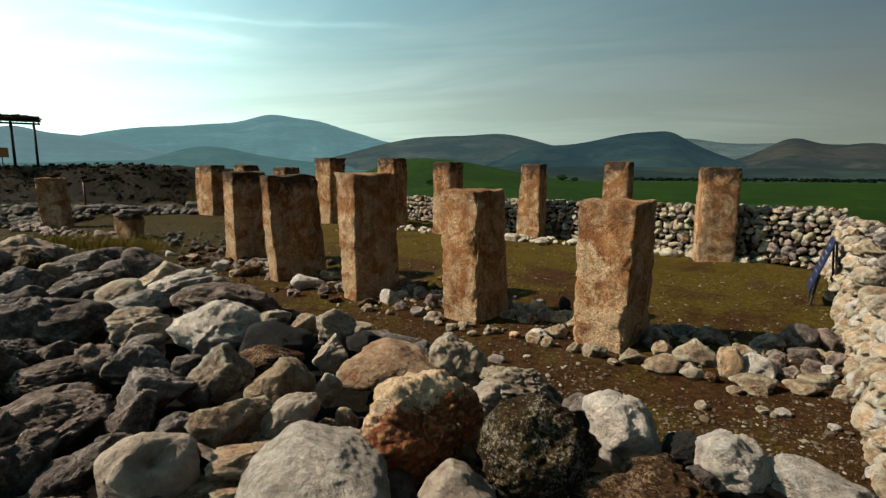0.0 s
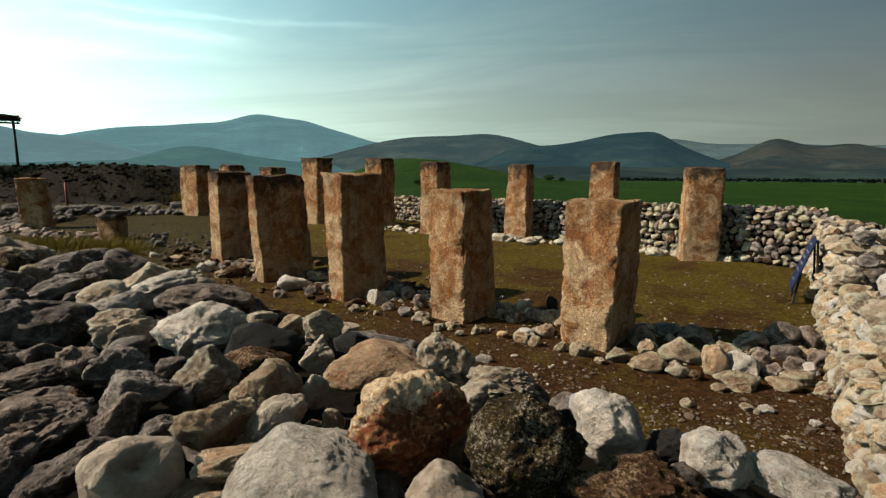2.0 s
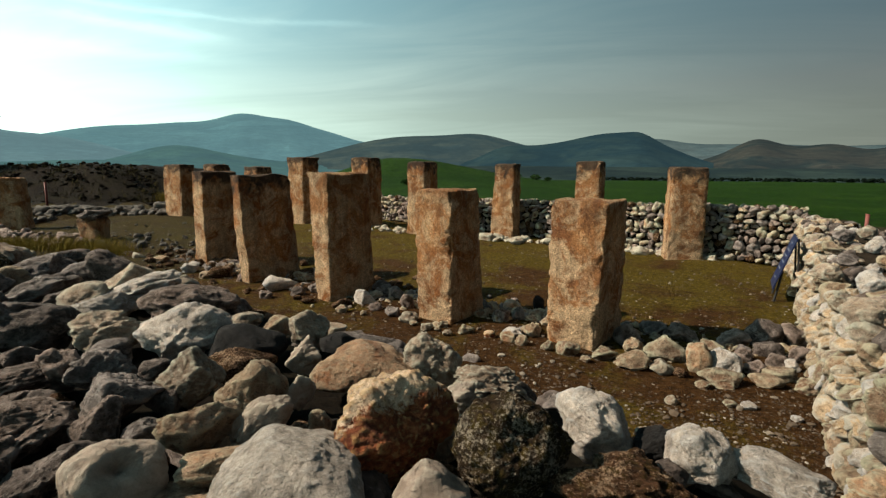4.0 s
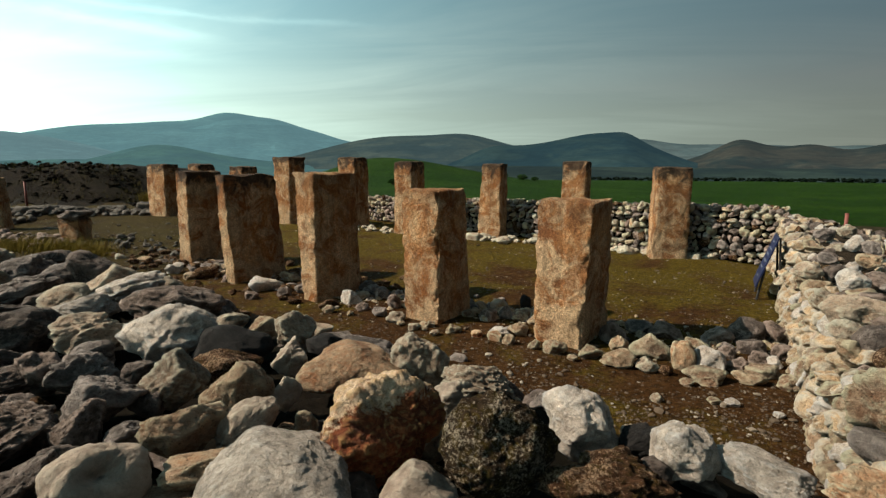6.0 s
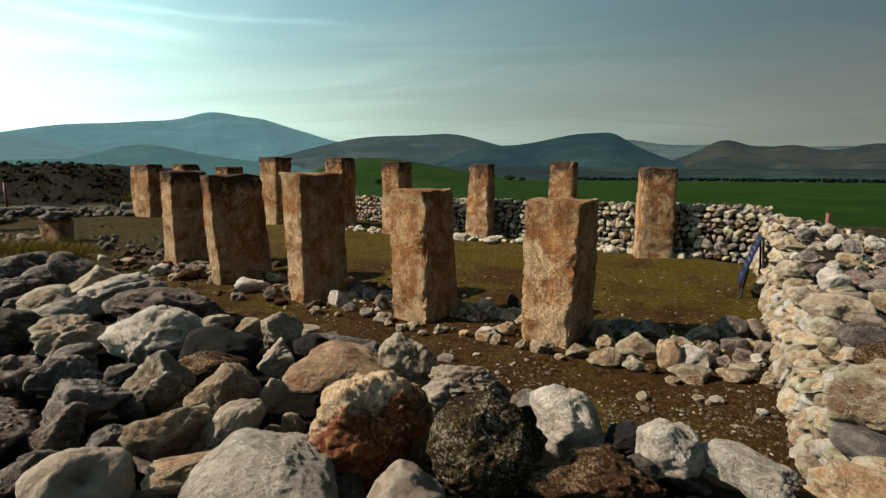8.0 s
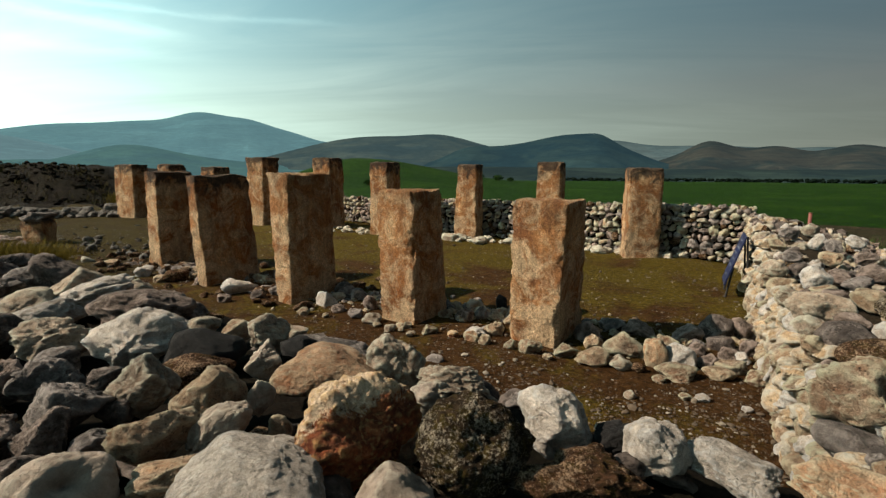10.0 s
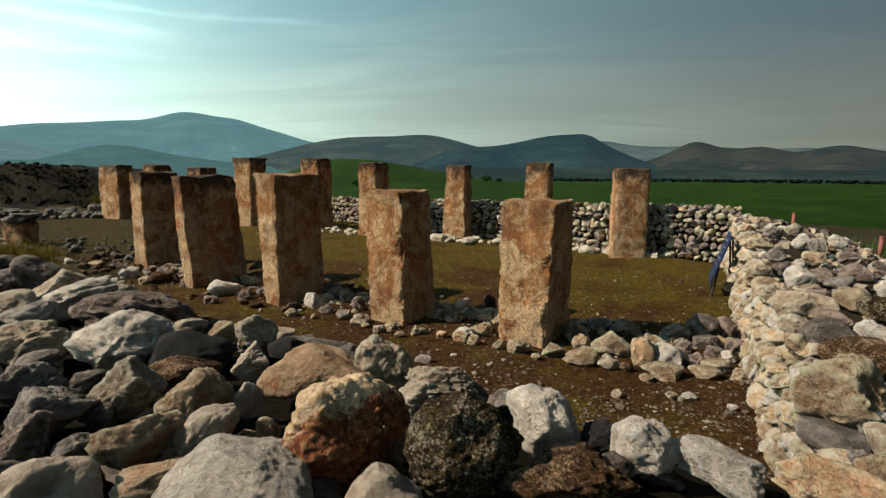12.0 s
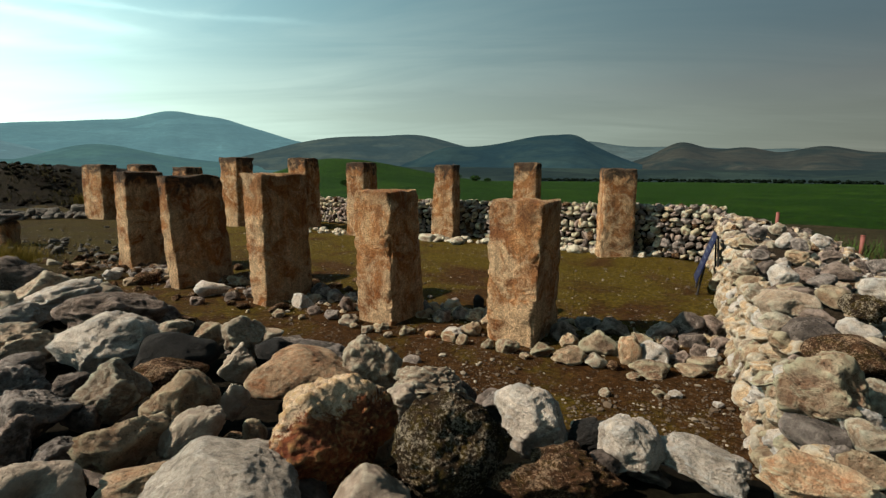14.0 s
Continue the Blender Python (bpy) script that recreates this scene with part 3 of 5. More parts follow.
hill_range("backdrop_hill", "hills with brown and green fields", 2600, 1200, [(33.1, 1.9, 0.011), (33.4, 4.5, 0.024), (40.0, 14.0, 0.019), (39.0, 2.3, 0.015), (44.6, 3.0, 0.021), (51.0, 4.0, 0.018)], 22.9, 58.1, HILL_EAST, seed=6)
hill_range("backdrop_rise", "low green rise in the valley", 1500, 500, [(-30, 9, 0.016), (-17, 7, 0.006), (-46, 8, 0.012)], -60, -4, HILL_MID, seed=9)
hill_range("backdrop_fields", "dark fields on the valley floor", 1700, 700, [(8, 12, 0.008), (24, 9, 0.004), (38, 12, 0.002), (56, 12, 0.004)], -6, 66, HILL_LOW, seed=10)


# ---- rubble bank that the camera stands by ----
def bank_edge(x, y):
    """Distance inside the foot of the bank."""
    s1 = -(0.697 * (x - 0.34) + 0.716 * (y - 4.52))
    s2 = -(0.485 * (x + 4.65) + 0.87 * (y - 9.36))
    return np.minimum(s1, s2)


def bank_at(x, y):
    s = bank_edge(x, y)
    back = 1 - smoothstep(7.0, 9.0, s)
    east = 1 - smoothstep(3.4, 4.6, x + 0.2 * y)
    return 0.43 * smoothstep(-0.7, 0.5, s) * back * east * (1 - smoothstep(9.5, 12.0, -x)) - 0.05


def rubble_bank():
    xs, ys = np.arange(-12.5, 5.5, 0.12), np.arange(-7, 13.5, 0.12)
    gx, gy = np.meshgrid(xs, ys)
    gz = bank_at(gx, gy)
    n, m = len(ys), len(xs)
    verts = np.stack([gx, gy, gz], -1).reshape(-1, 3)
    for q in verts:
        if q[2] > -0.04:
            q[2] += 0.09 * noise.noise(Vector((q[0] * 2.3, q[1] * 2.3, 0))) + 0.05 * noise.noise(Vector((q[0] * 6, q[1] * 6, 0)))
        else:
            q[2] = -0.12
    faces = [(i * m + j, i * m + j + 1, (i + 1) * m + j + 1, (i + 1) * m + j) for i in range(n - 1) for j in range(m - 1)]
    faces = [f for f in faces if max(verts[k][2] for k in f) > -0.1]
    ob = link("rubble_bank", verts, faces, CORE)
    tagged(ob, "low bank of earth coloured near black as gap shade, heaped with field stones", "bank", kind="structure")


rubble_bank()

# ---- standing pillars ----
def pillar(cx, cy, wide, deep, tall, yaw, seed, top=None, lean=(0.0, 0.0), fine=14, label="", capped=False, notch=0.0):
    """A roughly squared monolith. (cx, cy): its foot corner that points south-east; top: width and depth up there."""
    rng = np.random.default_rng(seed)
    nx, ny, nz = fine, int(fine * 1.4), int(fine * 2.6)
    idx, grid, faces = {}, [], []

    def at(i, j, k):
        if (i, j, k) not in idx:
            idx[i, j, k] = len(grid)
            grid.append((i / nx * 2 - 1, j / ny * 2 - 1, k / nz))
        return idx[i, j, k]
    for i in range(nx):
        for j in range(ny):
            faces.append((at(i, j, nz), at(i + 1, j, nz), at(i + 1, j + 1, nz), at(i, j + 1, nz)))
    for k in range(nz):
        for i in range(nx):
            faces.append((at(i, 0, k), at(i + 1, 0, k), at(i + 1, 0, k + 1), at(i, 0, k + 1)))
            faces.append((at(i + 1, ny, k), at(i, ny, k), at(i, ny, k + 1), at(i + 1, ny, k + 1)))
        for j in range(ny):
            faces.append((at(0, j + 1, k), at(0, j, k), at(0, j, k + 1), at(0, j + 1, k + 1)))
            faces.append((at(nx, j, k), at(nx, j + 1, k), at(nx, j + 1, k + 1), at(nx, j, k + 1)))
    wt, dt = top or (wide * 0.95, deep * 0.95)
    foot = float(level_at(cx, cy)) - 0.12
    body = tall - foot
    g = np.array(grid)
    u, v, s = g.T
    q = np.stack([u * wide / 2, v * deep / 2, s * body], 1) + rng.uniform(-90, 90, 3)
    chip = 0.5 + rough_noise(q, 2.3, seed, 3)
    corner = np.minimum(np.abs(u), np.abs(v))
    bite = np.maximum(0.0, rough_noise(q, 2.8, seed + 3, 2) - 0.08) + 0.6 * np.maximum(0.0, lattice_noise(q * 6.5, seed + 4) - 0.05)
    crown = np.maximum(0.0, (s - 0.93) / 0.07)
    k = 1.0 - 0.07 * corner ** 14 * chip - 0.030 * crown ** 3 * (0.4 + chip) - 0.34 * corner ** 7 * bite
    k = k + 0.045 * lattice_noise(q * 1.5, seed + 5) + 0.055 * rough_noise(q, 4.5, seed + 6, 5, 0.65)
    # a spall along the near arris
    k = k - notch * corner ** 3 * np.where((u > 0) & (v < 0), 1.0, 0.0) * np.exp(-((s - 0.62 - 0.1 * lattice_noise(q * 2.0, seed)) / 0.10) ** 2)
    w, d = wide + (wt - wide) * s, deep + (dt - deep) * s
    x = (u * k * 1.04 - 1) * w / 2 + lean[0] * s
    y = (v * k * 1.05 + 1) * d / 2 + lean[1] * s
    z = s * body - crown * (0.03 * np.maximum(np.abs(u), np.abs(v)) ** 8 * (0.2 + chip) + 0.05 * lattice_noise(np.stack([u * 1.3, v * 1.3, s], 1) + seed, seed + 9))
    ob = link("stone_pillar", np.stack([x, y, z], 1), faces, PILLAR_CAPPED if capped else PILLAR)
    ob.data.set_sharp_from_angle(angle=radians(38))
    ob.matrix_world = pose(cx, cy, foot, 0, 0, yaw)
    return tagged(ob, label or "weathered reddish limestone pillar standing on bare earth", "pillar", "standing pillars")


pillar(2.06, 5.86, 0.62, 0.95, 1.76, -40, 1, (0.68, 0.62), (0.10, 0.03), 40)
pillar(0.46, 6.86, 0.60, 0.78, 1.85, -40, 2, (0.62, 0.64), (-0.02, 0.0), 40, notch=0.14)
pillar(-1.35, 8.12, 0.36, 0.90, 2.06, -40, 3, (0.48, 0.90), (0.0, 0.0), 36, notch=0.10, label="reddish limestone pillar with a pale spalled arris")
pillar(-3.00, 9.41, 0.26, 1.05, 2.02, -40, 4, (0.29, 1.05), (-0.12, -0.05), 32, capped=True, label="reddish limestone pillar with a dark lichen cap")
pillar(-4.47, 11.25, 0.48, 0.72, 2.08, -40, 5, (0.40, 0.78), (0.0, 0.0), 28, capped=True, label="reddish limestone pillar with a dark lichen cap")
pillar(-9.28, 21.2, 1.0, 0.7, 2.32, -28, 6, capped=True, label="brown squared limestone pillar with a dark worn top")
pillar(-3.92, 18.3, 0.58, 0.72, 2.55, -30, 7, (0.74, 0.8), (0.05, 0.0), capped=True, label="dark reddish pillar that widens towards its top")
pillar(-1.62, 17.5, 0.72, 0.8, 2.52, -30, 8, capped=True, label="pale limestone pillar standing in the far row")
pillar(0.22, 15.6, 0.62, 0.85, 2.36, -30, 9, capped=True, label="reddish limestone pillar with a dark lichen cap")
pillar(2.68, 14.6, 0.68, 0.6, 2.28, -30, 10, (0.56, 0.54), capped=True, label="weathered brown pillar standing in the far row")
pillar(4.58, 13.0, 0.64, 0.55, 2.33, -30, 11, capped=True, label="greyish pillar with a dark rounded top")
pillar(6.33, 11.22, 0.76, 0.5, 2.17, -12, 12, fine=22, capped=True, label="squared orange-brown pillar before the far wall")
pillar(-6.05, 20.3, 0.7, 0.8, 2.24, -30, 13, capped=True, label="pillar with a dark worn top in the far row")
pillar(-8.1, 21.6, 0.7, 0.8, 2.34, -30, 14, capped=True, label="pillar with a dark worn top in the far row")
pillar(-12.62, 17.5, 0.75, 0.5, 1.86, 10, 15, lean=(-0.1, 0), label="short leaning limestone pillar beside a low rubble line")
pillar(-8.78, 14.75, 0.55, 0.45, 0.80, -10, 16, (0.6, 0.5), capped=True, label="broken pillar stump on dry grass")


def cap_rock():
    v, f = stone_shape(4, 913, "slab")
    ob = link("cap_stone", v * np.array([0.42, 0.34, 0.15]), f, ROCK["dark"])
    ob.matrix_world = pose(-9.0, 15.0, 0.88, 0, 4, 8)
    tagged(ob, "dark flat stone lying on a pillar stump", "stone")


cap_rock()


# ---- stones of the walls ----
LIB_NEAR = [stone_shape(4, 500 + i, ("block", "karst", "block", "round", "slab")[i % 5]) for i in range(20)]
LIB_FAR = [stone_shape(3, 600 + i, ("block", "slab", "karst", "block")[i % 4]) for i in range(16)]
TINTS = ["pale", "pale", "gray", "white", "tan", "mottled", "pale", "brown"]
STONE_MESH = {}


def stone_mesh(lib, k, tint):
    key = (id(lib), k, tint)
    if key not in STONE_MESH:
        v, f = lib[k]
        me = bpy.data.meshes.new("stone")
        me.from_pydata([tuple(q) for q in v], [], f)
        me.polygons.foreach_set("use_smooth", [True] * len(me.polygons))
        me.materials.append(ROCK[tint])
        STONE_MESH[key] = me
    return STONE_MESH[key]


def stone(parent, lib, rng, place, size, turn, tints=TINTS, name="stone"):
    me = stone_mesh(lib, int(rng.integers(len(lib))), tints[int(rng.integers(len(tints)))])
    ob = new(name, me)
    ob.matrix_world = Matrix.LocRotScale(place, Euler(turn), size)
    if parent is not None:
        ob.parent = parent
        ob.matrix_parent_inverse = parent.matrix_world.inverted()
    return ob


def dry_wall(name, label, a, b, thick, ha, hb, lib, course, seed, face_side=1, slump=0.0, tints=TINTS, face_tints=None, batter=0.0, earth=None):
    """A dry-stone wall from a to b: an earth core, courses on the faced side, loose stones on top."""
    rng = np.random.default_rng(seed)
    a, b = Vector(a), Vector(b)
    along = (b - a)
    length = along.length
    along.normalize()
    outw = Vector((along.y, -along.x, 0)) * face_side      # away from the faced side
    ang = math.atan2(along.y, along.x)
    n = int(length / 0.3)
    prof = [(0.12, -0.1), (0.12 + 0.5 * batter, 0.55), (0.17 + batter, 0.90), (0.5 * thick, 0.93), (thick - 0.15, 0.88 - slump), (thick + 0.1 + slump, -0.1)]
    verts, faces = [], []
    for i in range(n + 1):
        f = i / n
        base = a + (b - a) * f
        h = ha + (hb - ha) * f
        g = float(level_at(base.x, base.y))
        for d, z in prof:
            jit = 0.05 * noise.noise(Vector((i * 0.7, d * 3, z * 3 + seed)))
            verts.append(base + outw * (d + jit) + Vector((0, 0, g + z * h + jit)))
    m = len(prof)
    for i in range(n):
        for j in range(m - 1):
            faces.append((i * m + j, i * m + j + 1, (i + 1) * m + j + 1, (i + 1) * m + j))
    faces += [tuple(range(m)), tuple(n * m + j for j in range(m))]
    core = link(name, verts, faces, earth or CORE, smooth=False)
    tagged(core, label, "wall", kind="structure")
    z = 0.0
    while z < max(ha, hb):
        rh = course * rng.uniform(0.75, 1.35)
        s = -0.1
        while s < length:
            wd = course * rng.uniform(0.7, 1.8)
            f = (s + wd / 2) / length
            h = ha + (hb - ha) * f
            top = h * (0.93 + 0.1 * noise.noise(Vector((s * 0.8, seed, 0))))
            if z + rh * 0.5 < top:
                c = a + along * (s + wd / 2) + outw * (0.10 + batter * z / max(h, 0.1) + rng.uniform(-0.05, 0.06))
                hh = rh * rng.uniform(0.7, 1.35)
                c.z = float(level_at(c.x, c.y)) + z + rh / 2 + rng.uniform(-0.02, 0.02)
                stone(core, lib, rng, c, (wd * 0.52, course * rng.uniform(0.6, 0.9), hh * 0.53), (rng.uniform(-0.25, 0.25), rng.uniform(-0.35, 0.35), ang + rng.uniform(-0.4, 0.4)), face_tints or tints)
            s += wd * 0.97
        z += rh * 0.93
    # loose stones on the crown
    count = int(length * thick / (course * course * 0.5))
    for _ in range(count):
        s, d = rng.uniform(0, length), rng.uniform(0.05, thick + slump * 0.8)
        f = s / length
        h = (ha + (hb - ha) * f) * (0.94 - slump * 0.75 * (d / thick) ** 1.6)
        k = course * (0.16 + 0.50 * rng.uniform() ** 1.6)
        c = a + along * s + outw * (d + batter)
        if any((c.x - hx) ** 2 + (c.y - hy) ** 2 < (hr + 0.5 * k) ** 2 for hx, hy, hr in SET_STONES):
            continue
        c.z = float(level_at(c.x, c.y)) + h + rng.uniform(-0.03, 0.03)
        stone(core, lib, rng, c, (k * rng.uniform(0.8, 1.3), k * rng.uniform(0.8, 1.1), k * rng.uniform(0.7, 1.1)), (rng.uniform(-0.4, 0.4), rng.uniform(-0.4, 0.4), rng.uniform(0, 6.28)), tints)
    return core


# ---- single rocks on the bank ----
KIND = {"pale": "pale weathered limestone rock on the rubble bank", "white": "whitish limestone boulder on the rubble bank",
        "gray": "grey pitted limestone rock on the rubble bank", "dark": "dark grey rough rock in the rubble bank",
        "black": "smooth black basalt rock among limestone", "brown": "brown porous rock with dry moss",
        "tan": "tan angular limestone rock on the rubble bank", "smooth": "smooth beige flint-like stone with clean faces",
        "red": "rust-red rock with a pale weathered crust", "rusty": "rusty brown flat stone slab",
        "mossy": "rounded rock covered in lichen and moss", "mottled": "mottled grey rock with dark pits"}


WALL_KIND = {"rosy": "pinkish brown pitted limestone in the dry-stone wall", "cream": "cream-coloured rough limestone in the dry-stone wall", "pale": "cream limestone block in the dry-stone wall", "white": "whitish rough limestone block in the dry-stone wall",
             "gray": "grey stone lying on the rubble wall top", "dark": "smooth dark grey stone in the rubble wall", "tan": "tan stone wedged in the rubble wall",
             "brown": "olive-brown stone lying on the wall top", "mottled": "large pitted stone crowning the rubble wall", "mossy": "speckled lichened stone on the rubble wall",
             "smooth": "grey flint nodule set in the dry-stone wall", "rusty": "orange-brown stone in the rubble wall"}
SET_STONES = []


def rock(x, y, z, sx, sy, sz, yaw, tilt, kind, form, seed, kinds=KIND):
    size = max(sx, sz) / math.hypot(x, y)
    v, f = stone_shape(6 if size > 0.085 else 5 if size > 0.04 else 4, seed, form)
    ob = link("rock", v * np.array([sx, sy, sz]), f, ROCK[kind])
    ob.matrix_world = pose(x, y, z, 0, 0, yaw) @ pose(0, 0, 0, 0, tilt, 0)
    if kinds is WALL_KIND:
        SET_STONES.append((x, y, 0.9 * (sx + sy) / 2))
    return tagged(ob, kinds[kind], "rock", "rocks on the bank" if kinds is KIND else "large stones of the side wall")


# rocks at the near west end take darker kinds, standing in for shade
rock(-7.05, 8.78, 0.70, 0.645, 0.464, 0.330, 39, 0, "pale", "round", 4007)
rock(-6.53, 8.30, 0.63, 0.238, 0.171, 0.229, 38, 0, "mossy", "round", 4014)
rock(-5.45, 7.85, 0.64, 0.403, 0.290, 0.244, 35, -18, "gray", "slab", 4021)
rock(-5.63, 7.51, 0.60, 0.216, 0.155, 0.189, 37, 0, "tan", "round", 4028)
rock(-5.91, 9.02, 0.60, 0.397, 0.286, 0.189, 33, 0, "dark", "block", 4035)
rock(-4.83, 6.90, 0.59, 0.430, 0.310, 0.176, 35, -12, "gray", "karst", 4042)
rock(-4.82, 7.67, 0.60, 0.266, 0.192, 0.192, 32, -10, "gray", "round", 4049)
rock(-4.44, 7.68, 0.67, 0.321, 0.231, 0.289, 30, 10, "dark", "block", 4056)
rock(-3.78, 7.08, 0.65, 0.475, 0.342, 0.254, 28, -6, "pale", "peak", 4063)
rock(-3.38, 6.53, 0.61, 0.455, 0.328, 0.206, 27, -8, "white", "karst", 4070)
rock(-3.29, 7.28, 0.55, 0.253, 0.182, 0.116, 24, 0, "pale", "block", 4077)
rock(-5.71, 6.98, 0.62, 0.368, 0.265, 0.217, 39, -6, "gray", "round", 4084)
rock(-5.00, 6.02, 0.58, 0.305, 0.220, 0.157, 40, -5, "dark", "slab", 4091)
rock(-3.98, 6.29, 0.59, 0.280, 0.202, 0.173, 32, -12, "pale", "block", 4098)
rock(-3.46, 5.78, 0.59, 0.349, 0.251, 0.170, 31, -4, "white", "round", 4105)
rock(-4.33, 6.39, 0.55, 0.231, 0.166, 0.118, 34, 0, "dark", "slab", 4112)
rock(-2.55, 5.87, 0.62, 0.530, 0.382, 0.221, 23, 4, "mottled", "round", 4119)
rock(-2.08, 4.68, 0.66, 0.426, 0.307, 0.265, 24, 0, "white", "round", 4126)
rock(-2.87, 4.87, 0.62, 0.331, 0.238, 0.215, 30, -8, "pale", "karst", 4133)
rock(-3.96, 4.77, 0.66, 0.312, 0.225, 0.268, 40, -6, "gray", "round", 4140)
rock(-3.50, 4.92, 0.63, 0.380, 0.273, 0.227, 35, 4, "dark", "round", 4147)
rock(-3.58, 4.20, 0.57, 0.226, 0.163, 0.138, 40, 4, "dark", "slab", 4154)
rock(-3.26, 4.29, 0.56, 0.189, 0.136, 0.125, 37, 0, "dark", "block", 4161)
rock(-1.52, 4.58, 0.59, 0.355, 0.256, 0.168, 18, 2, "black", "smooth", 4168)
rock(-2.70, 3.93, 0.59, 0.169, 0.122, 0.176, 34, 10, "mottled", "karst", 4175)
rock(-2.99, 3.80, 0.55, 0.281, 0.202, 0.111, 38, -6, "mottled", "slab", 4182)
rock(-3.42, 3.93, 0.55, 0.131, 0.094, 0.113, 41, 0, "mottled", "block", 4189)
rock(-2.39, 3.90, 0.60, 0.240, 0.173, 0.181, 31, -4, "gray", "karst", 4196)
rock(-2.03, 3.44, 0.60, 0.311, 0.224, 0.188, 31, -22, "gray", "peak", 4203)
rock(-2.66, 4.51, 0.55, 0.165, 0.119, 0.109, 31, 0, "gray", "block", 4210)
rock(-1.89, 3.07, 0.57, 0.180, 0.130, 0.142, 32, -35, "mottled", "block", 4217)
rock(-1.65, 3.04, 0.54, 0.167, 0.120, 0.094, 28, -20, "gray", "peak", 4224)
rock(-1.63, 3.65, 0.62, 0.238, 0.171, 0.216, 24, -18, "pale", "block", 4231)
rock(-1.12, 3.44, 0.63, 0.243, 0.175, 0.223, 18, 0, "tan", "round", 4238)
rock(-1.41, 4.08, 0.57, 0.285, 0.205, 0.137, 19, -3, "brown", "round", 4245)
rock(-1.29, 2.96, 0.60, 0.239, 0.172, 0.188, 23, 10, "tan", "block", 4252)
rock(-0.93, 3.03, 0.58, 0.219, 0.158, 0.158, 17, -30, "smooth", "block", 4259)
rock(-0.82, 3.52, 0.57, 0.109, 0.078, 0.141, 13, 6, "smooth", "block", 4266)
rock(-0.93, 4.20, 0.59, 0.149, 0.107, 0.173, 13, 12, "smooth", "peak", 4273)
rock(-1.00, 4.78, 0.61, 0.192, 0.138, 0.206, 12, 0, "pale", "karst", 4280)
rock(-0.40, 3.89, 0.60, 0.412, 0.297, 0.185, 6, 2, "rusty", "dome", 4287)
rock(-0.46, 4.88, 0.48, 0.346, 0.219, 0.064, 5, 4, "gray", "slab", 4294)
rock(-0.83, 5.04, 0.53, 0.135, 0.097, 0.089, 9, 0, "pale", "block", 4301)
rock(-0.72, 4.61, 0.54, 0.169, 0.122, 0.097, 9, 0, "black", "block", 4308)
rock(0.11, 3.90, 0.63, 0.230, 0.165, 0.233, -2, 8, "pale", "karst", 4315)
rock(-0.12, 2.74, 0.69, 0.360, 0.259, 0.315, 3, -2, "red", "block", 4322)
rock(-0.64, 2.41, 0.62, 0.383, 0.396, 0.208, 15, -6, "white", "dome", 4329)
rock(0.55, 3.51, 0.58, 0.309, 0.223, 0.155, -9, 8, "pale", "karst", 4336)
rock(0.34, 3.39, 0.56, 0.160, 0.115, 0.125, -6, -12, "smooth", "block", 4343)
rock(0.49, 2.52, 0.68, 0.308, 0.222, 0.297, -11, 4, "mossy", "round", 4350)
rock(1.05, 2.88, 0.62, 0.256, 0.185, 0.214, -20, 12, "white", "round", 4357)
rock(1.36, 2.73, 0.56, 0.124, 0.089, 0.129, -26, 6, "black", "block", 4364)
rock(1.37, 2.95, 0.50, 0.041, 0.029, 0.053, -25, 0, "pale", "block", 4371)
rock(1.03, 2.40, 0.56, 0.343, 0.247, 0.135, -23, 4, "brown", "karst", 4378)
rock(1.50, 2.53, 0.59, 0.185, 0.133, 0.167, -31, 8, "white", "round", 4385)
rock(1.84, 2.41, 0.54, 0.253, 0.182, 0.104, -37, 6, "white", "block", 4392)
rock(1.75, 2.55, 0.50, 0.078, 0.056, 0.054, -34, 0, "white", "block", 4399)
rock(-1.47, 2.43, 0.61, 0.230, 0.166, 0.196, 31, -4, "smooth", "scoop", 4406)
rock(-1.04, 2.60, 0.55, 0.203, 0.146, 0.111, 22, -6, "tan", "block", 4413)
rock(-2.34, 2.99, 0.59, 0.304, 0.219, 0.173, 38, -10, "mottled", "karst", 4420)
rock(-2.80, 3.40, 0.52, 0.292, 0.207, 0.066, 40, -8, "mottled", "slab", 4427)
rock(-2.38, 3.42, 0.54, 0.085, 0.061, 0.097, 35, 0, "brown", "block", 4434)
rock(-2.14, 2.42, 0.59, 0.166, 0.120, 0.176, 41, -10, "dark", "round", 4441)
rock(-1.87, 2.46, 0.56, 0.234, 0.168, 0.130, 37, -30, "dark", "slab", 4448)
rock(-1.24, 2.45, 0.50, 0.181, 0.088, 0.045, 27, 0, "tan", "slab", 4455)
rock(-1.08, 2.40, 0.50, 0.086, 0.062, 0.037, 24, 0, "tan", "block", 4462)
rock(-0.61, 3.10, 0.54, 0.077, 0.056, 0.101, 11, 0, "tan", "block", 4469)
rock(0.06, 2.33, 0.57, 0.195, 0.140, 0.137, -1, -6, "smooth", "dome", 4476)
rock(0.12, 2.62, 0.50, 0.133, 0.070, 0.038, -3, 4, "brown", "slab", 4483)
rock(-1.40, 5.19, 0.55, 0.176, 0.127, 0.111, 15, 8, "tan", "block", 4490)
rock(-1.80, 5.50, 0.53, 0.166, 0.120, 0.088, 18, 0, "pale", "round", 4497)
rock(-2.03, 5.46, 0.52, 0.132, 0.095, 0.067, 20, 0, "gray", "block", 4504)
rock(-0.22, 4.60, 0.49, 0.135, 0.097, 0.067, 3, 0, "gray", "block", 4511)
rock(-1.56, 2.78, 0.52, 0.084, 0.061, 0.067, 29, 0, "dark", "block", 4518)
